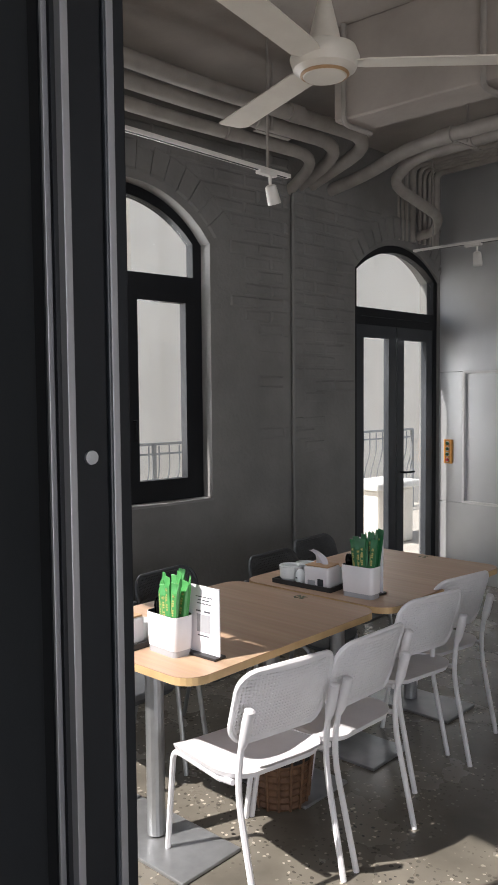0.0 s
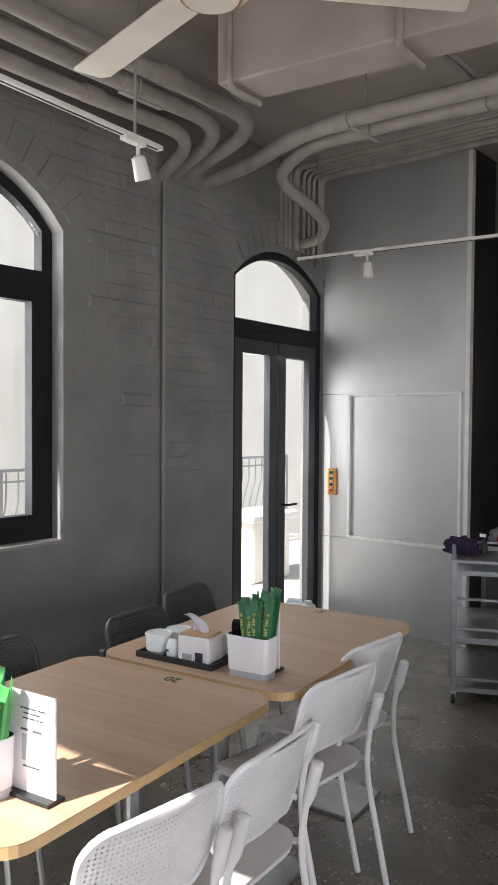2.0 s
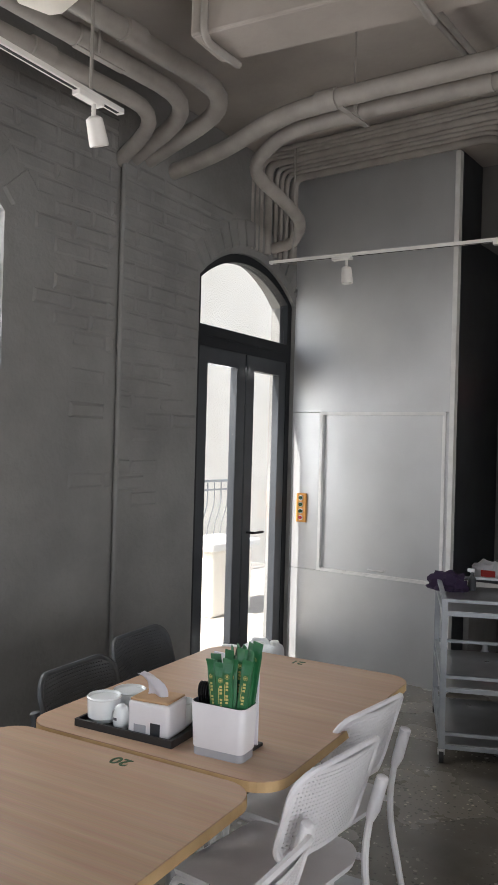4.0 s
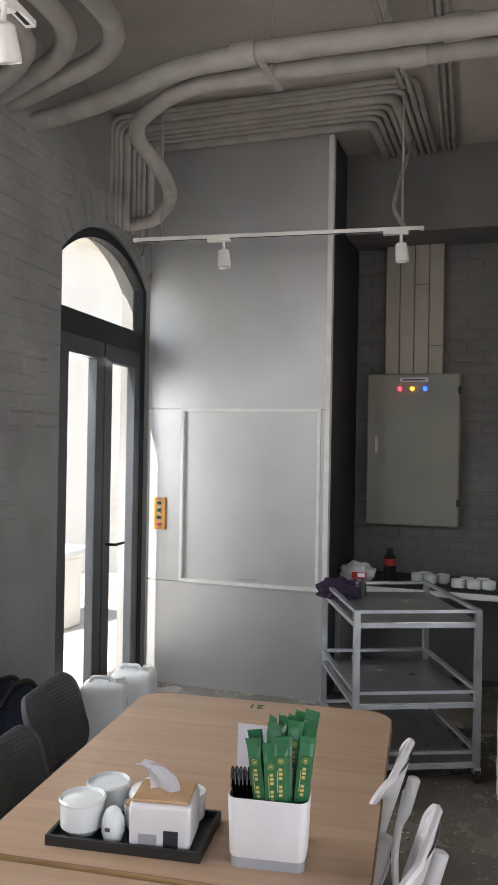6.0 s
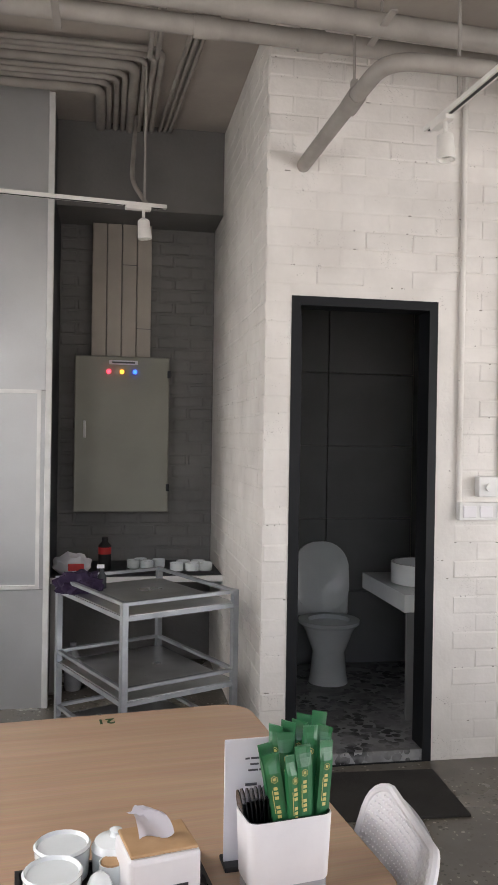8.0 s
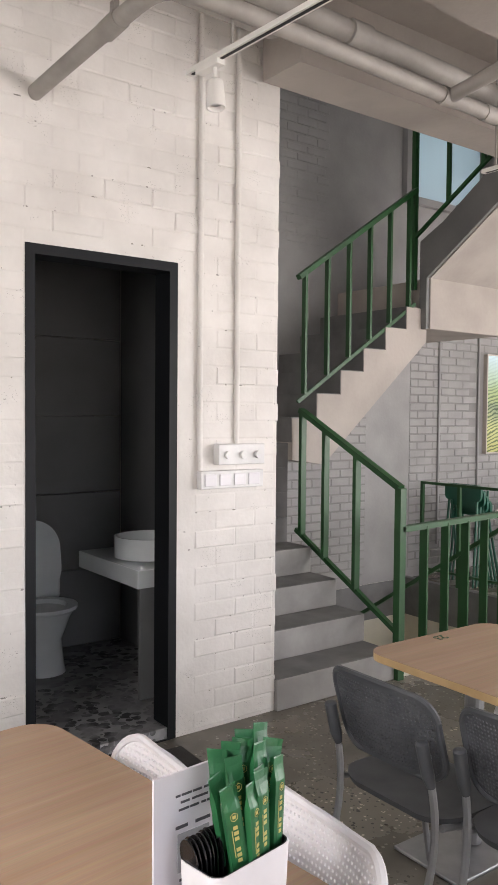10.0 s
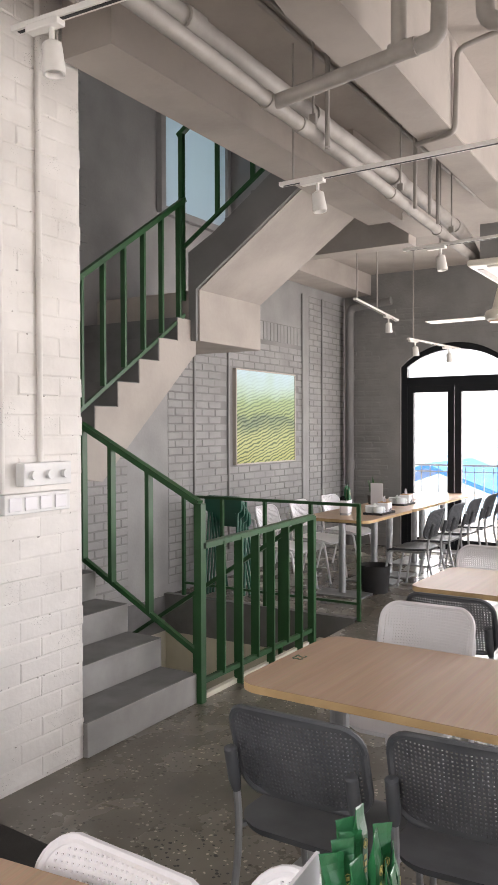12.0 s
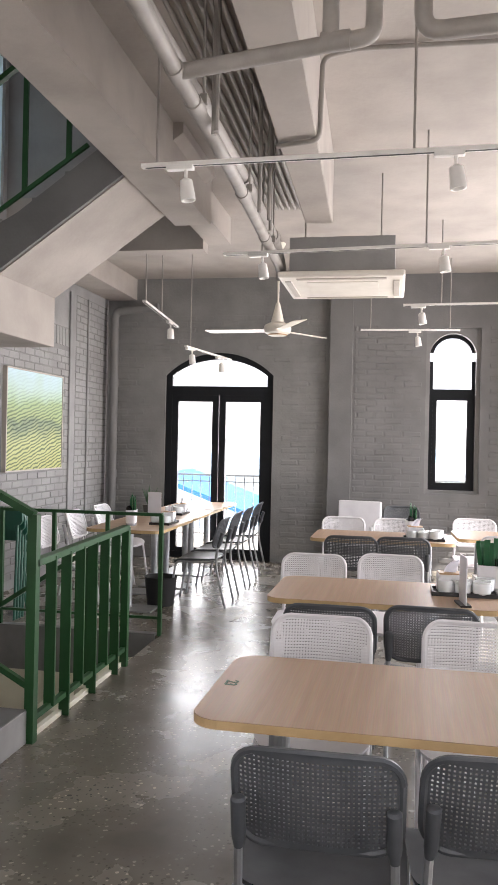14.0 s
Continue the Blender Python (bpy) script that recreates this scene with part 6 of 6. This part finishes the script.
# ---- outside ----
structure("porch", boxes((-0.5, 11.5, -6, -1.0, -0.2, 0.0)), "porch", "grey tiled porch in front of the entrance")
structure("terrace", boxes((-3.5, -0.5, -1.0, 9.0, -0.2, -0.02)), "terrace", "pale tiled terrace outside the window")
structure("balcony", boxes((11.5, 13.3, -1.0, 7.0, -0.2, -0.02)), "terrace", "pale tiled balcony facing the sea")


def balcony_rail(label, place, u0, u1, curved):
    r = thing("balcony_railing", label, "railing")
    pt = lambda u, z, w=0.0: Vector(place(u, z, w))
    part("top_rail", bar(bmesh.new(), pt(u0, 1.02), pt(u1, 1.02), 0.05, 0.03), "iron", r)
    part("mid_rail", bar(bmesh.new(), pt(u0, 0.92), pt(u1, 0.92), 0.025, 0.02), "iron", r)
    part("bottom_rail", bar(bmesh.new(), pt(u0, 0.1), pt(u1, 0.1), 0.03, 0.02), "iron", r)
    for q in range(5):
        u = u0 + (u1 - u0) * q / 4
        part("post", bar(bmesh.new(), pt(u, -0.02), pt(u, 1.02), 0.04, 0.04), "iron", r)
    n = int((u1 - u0) / 0.14)
    for k in range(n + 1):
        u = u0 + (u1 - u0) * k / n
        pts = [pt(u, 0.1), pt(u, 0.25, 0.12), pt(u, 0.5, 0.1), pt(u, 0.75, 0.0), pt(u, 1.0)] if curved else [pt(u, 0.1), pt(u, 1.0)]
        part("baluster", tubes((pts, 0.009), seg=6, bend=0.1 if curved else 0.0), "iron", r)


balcony_rail("grey iron balcony railing with curved balusters", lambda u, z, w: (-3.2 - w, u, z * 1.14), -0.8, 8.6, True)
balcony_rail("pale iron balcony railing facing the sea", lambda u, z, w: (13.0, u, z), -0.8, 6.8, False)
nb = thing("neighbour_house", "cream rendered house across the terrace", "house")
part("wall", boxes((-9.5, -8.0, -14.0, 24.0, -3.5, 9.0)), "facade", nb)
part("pilaster", boxes((-8.0, -7.8, 6.6, 7.2, -3.5, 6.5)), "facade", nb)
part("pilaster", boxes((-8.0, -7.8, 12.6, 13.2, -3.5, 6.5)), "facade", nb)
part("cornice", boxes((-8.0, -7.6, -14.0, 24.0, 6.5, 6.9)), "facade", nb)
ub = thing("terrace_bench", "cream masonry planter on the terrace", "planter")
part("wall", bevel(boxes((-1.95, -1.5, 5.75, 6.4, -0.02, 0.62)), 0.03), "facade", ub)
part("cap", bevel(boxes((-2.0, -1.45, 5.68, 6.47, 0.62, 0.70)), 0.02), "trim", ub)
for k, (x, y, w) in enumerate(((24, 2.0, 7.0), (27, 9.5, 6.0), (30, -4, 5.0))):
    c = thing("market_tent", "blue tarpaulin market tent in the distance", "tent", pose(x, y, -3.5))
    bm = bmesh.new()
    prism(bm, [(-w / 2, 2.9), (0, 4.0), (w / 2, 2.9), (w / 2, 2.75), (0, 3.85), (-w / 2, 2.75)], -2.5, 2.5, lambda u, v, ww: Vector((ww, u, v)))
    part("canopy", bm, "blue", c)
    for sx in (-2.4, 2.4):
        for sy in (-w / 2 + 0.1, w / 2 - 0.1):
            part("pole", tubes((((sx, sy, 0), (sx, sy, 2.8)), 0.05)), "trim", c)
structure("water", boxes((45, 900, -500, 500, -3.52, -3.48)), mat("sea_water", (0.25, 0.38, 0.45), (0.2, 0.32, 0.4), 0.25, scale=0.1, fine=1.5, bump=0.3, dist=0.2), "pale blue sea in the distance")

# ---- painted bricks ----
def brick_mesh(l, h, d, seed):
    """One brick with rounded, uneven arrises; face towards -y."""
    rnd = random.Random(seed)
    bm = bmesh.new()
    j = lambda s: rnd.uniform(-s, s)
    e = 0.007
    f = [bm.verts.new((x + j(0.002), -d + j(0.0015), z + j(0.002))) for x, z in ((e, e), (l - e, e), (l - e, h - e), (e, h - e))]
    g = [bm.verts.new((x + j(0.002), -d * 0.25, z + j(0.002))) for x, z in ((0, 0), (l, 0), (l, h), (0, h))]
    k = [bm.verts.new((x, 0.004, z)) for x, z in ((0, 0), (l, 0), (l, h), (0, h))]
    bm.faces.new(f)
    for q in range(4):
        bm.faces.new((f[q], g[q], g[(q + 1) % 4], f[(q + 1) % 4]))
        bm.faces.new((g[q], k[q], k[(q + 1) % 4], g[(q + 1) % 4]))
    return bm


def courses(u0, u1, z0, z1, L, H, gap, skip, seed=0):
    """Yield (u, z, length) of a running bond, clipped to the panel."""
    row, z = 0, z0
    while z + H * 0.6 < z1:
        u = u0 - (L / 2 if row % 2 else 0)
        while u < u1:
            a, b = max(u, u0), min(u + L - gap, u1)
            if b - a > 0.03 and not skip(a, b, z, z + H - gap):
                yield a, z, b - a
            u += L
        z += H
        row += 1


def brick_sheet(name, material, place, u0, u1, z0, z1, skip, parent, L=0.225, H=0.078, gap=0.012, d=0.006, seed=1, wild=1.0, e=0.006, thick=None):
    """All bricks of one wall as one mesh of raised, uneven faces."""
    rnd = random.Random(seed)
    vs, fs = [], []
    for u, z, l in courses(u0, u1, z0, z1, L, H, gap, skip):
        if thick and rnd.random() < min(0.88, max(0.0, (thick - z) / 1.2)):
            continue        # drowned in paint
        h = H - gap
        dd = d * rnd.uniform(0.35, 1.3)
        j = lambda: rnd.uniform(-0.003, 0.003) * wild
        n = len(vs)
        for (x, y), w in zip(((e, e), (l - e, e), (l - e, h - e), (e, h - e)), (dd,) * 4):
            vs.append(place(u + x + j(), z + y + j(), -w))
        for x, y in ((0, 0), (l, 0), (l, h), (0, h)):
            vs.append(place(u + x + j(), z + y + j(), 0.002))
        fs.append((n, n + 1, n + 2, n + 3))
        for q in range(4):
            fs.append((n + q, n + 4 + q, n + 4 + (q + 1) % 4, n + (q + 1) % 4))
    me = bpy.data.meshes.new(name)
    me.from_pydata([tuple(v) for v in vs], [], fs)
    bm = bmesh.new()
    bm.from_mesh(me)
    bmesh.ops.recalc_face_normals(bm, faces=list(bm.faces))
    bm.to_mesh(me)
    bm.free()
    me.materials.append(M[material])
    ob = new(name, me)
    ob.parent = parent
    return tagged(ob, "", "", "", "stuff")


obs = {o.name: o for o in scene.objects}
# west walls: courses show in the upper half, the lower half is thickly painted
arch1 = lambda a, b, lo, hi: b > 0.86 and a < 2.26 and hi > 0.98 and lo < arch_z(min(max((a + b) / 2, 0.86), 2.26), 0.80, 2.32, 2.74, 3.25)
brick_sheet("bricks", "grey", west, -0.75, 2.93, 1.3, 3.4, arch1, obs["wall_west"], L=0.25, H=0.092, gap=0.006, d=0.011, seed=2, wild=2.2, e=0.016, thick=2.75)
arch2 = lambda a, b, lo, hi: b > 0.80 and a < 2.13 and lo < arch_z(min(max((a + b) / 2, 0.80), 2.13), 0.76, 2.17, 2.74, 3.15)
brick_sheet("bricks", "grey", W2, 0.02, 2.07, 1.0, 3.25, arch2, obs["wall_west_2"], L=0.25, H=0.092, gap=0.006, d=0.01, seed=3, wild=2.2, e=0.016, thick=2.3)


def arch_bricks(place, parent, a, b, spring, apex, n, lo, hi):
    """Bricks set on end round an arch."""
    vs, fs = [], []
    h, c = (b - a) / 2, (a + b) / 2
    R = (h * h + (apex - spring) ** 2) / (2 * (apex - spring))
    half = math.asin(h / R)
    for k in range(n):
        t0, t1 = -half + 2 * half * (k + 0.08) / n, -half + 2 * half * (k + 0.92) / n
        m = len(vs)
        for w, ins in ((-0.01 - 0.004 * math.sin(k * 2.3), 0.018), (0.002, 0.0)):
            for r, t in ((R + lo + ins, t0), (R + lo + ins, t1), (R + hi - ins, t1), (R + hi - ins, t0)):
                vs.append(tuple(place(c + r * math.sin(t), apex - R + r * math.cos(t), w)))
        fs.append((m, m + 1, m + 2, m + 3))
        for q in range(4):
            fs.append((m + q, m + 4 + q, m + 4 + (q + 1) % 4, m + (q + 1) % 4))
    me = bpy.data.meshes.new("arch_bricks")
    me.from_pydata(vs, [], fs)
    me.materials.append(M["grey"])
    ob = new("arch_bricks", me)
    ob.parent = parent
    tagged(ob, "", "", "", "stuff")


arch_bricks(west, obs["wall_west"], 0.92, 2.20, 2.72, 3.05, 15, 0.05, 0.25)
arch_bricks(W2, obs["wall_west_2"], 0.86, 2.07, 2.72, 2.97, 15, 0.05, 0.25)

northp = lambda u, z, w: Vector((u, NORTH + w, z))
brick_sheet("bricks", "pale", northp, 7.0, 9.75, 0.1, 2.62, lambda a, b, lo, hi: b > 8.13 and a < 9.52 and hi > 1.19 and lo < 2.28, obs["wall_north"], L=0.23, H=0.078, seed=4, d=0.0065, gap=0.008)
brick_sheet("bricks", "pale", northp, 7.0, 9.75, 2.635, 2.86, lambda a, b, lo, hi: False, obs["wall_north"], L=0.082, H=0.225, seed=14, d=0.0065, gap=0.009)
brick_sheet("bricks", "pale", northp, 4.7, 6.4, 0.1, 1.7, lambda a, b, lo, hi: False, obs["wall_north"], L=0.23, H=0.078, seed=5, d=0.0065, gap=0.008)
brick_sheet("bricks", "pale", northp, 3.8, 5.9, 3.1, 5.2, lambda a, b, lo, hi: False, obs["wall_north"], L=0.23, H=0.078, seed=6, d=0.006)
brick_sheet("bricks", "pale", northp, 9.95, 11.0, 0.1, 3.3, lambda a, b, lo, hi: False, obs["wall_north"], L=0.23, H=0.078, seed=7, d=0.0065, gap=0.008)
brick_sheet("bricks", "grey", lambda u, z, w: Vector((u, 5.935 + w, z)), 1.13, 2.22, 0.75, 3.1, lambda a, b, lo, hi: False, obs["niche_back"], L=0.23, H=0.085, seed=8, d=0.007)
eastp = lambda u, z, w: Vector((EAST - 0.06 + w, u, z))
brick_sheet("bricks", "greyhall", eastp, -0.5, 2.64, 0.1, 3.1, lambda a, b, lo, hi: b > 1.06 and a < 1.78 and hi > 0.94 and lo < 3.03, obs["wall_east_2"], L=0.23, H=0.078, seed=9, d=0.006, wild=1.6, e=0.01)
brick_sheet("bricks", "grey", east, 3.0, 5.9, 0.1, 3.2, lambda a, b, lo, hi: b > 3.6 and a < 5.2 and lo < arch_z(min(max((a + b) / 2, 3.62), 5.19), 3.55, 5.26, 2.5, 2.9), obs["wall_east"], L=0.23, H=0.078, seed=10, d=0.005, wild=2.0, e=0.012)
sidep = lambda u, z, w: Vector((2.225 + w, u, z))
brick_sheet("bricks", "white", sidep, 3.965, 5.9, 0.015, 3.68, lambda a, b, lo, hi: False, obs["wall_wc_side"], L=0.25, H=0.092, seed=11, d=0.004, gap=0.006)

# front of the toilet box: each brick on its own, painted white over uneven joints
variants = {}
rnd = random.Random(12)
for u, z, l in courses(2.228, 3.742, 0.015, 3.69, 0.25, 0.092, 0.004, lambda a, b, lo, hi: b > 2.35 and a < 3.125 and lo < 2.345, 12):
    key = (round(l, 3), rnd.randrange(3))
    if key not in variants:
        bm = brick_mesh(l, 0.088, 0.0035, len(variants))
        bmesh.ops.recalc_face_normals(bm, faces=list(bm.faces))
        me = bpy.data.meshes.new("brick")
        bm.to_mesh(me)
        bm.free()
        me.materials.append(M["white"])
        variants[key] = me
    ob = new("brick", variants[key])
    ob.location = (u, 3.96, z)
    ob.scale = (rnd.uniform(1.0, 1.07) if u + l > 3.74 else 1, rnd.uniform(0.3, 1.7), 1)
    ob.parent = obs["wall_wc_front"]
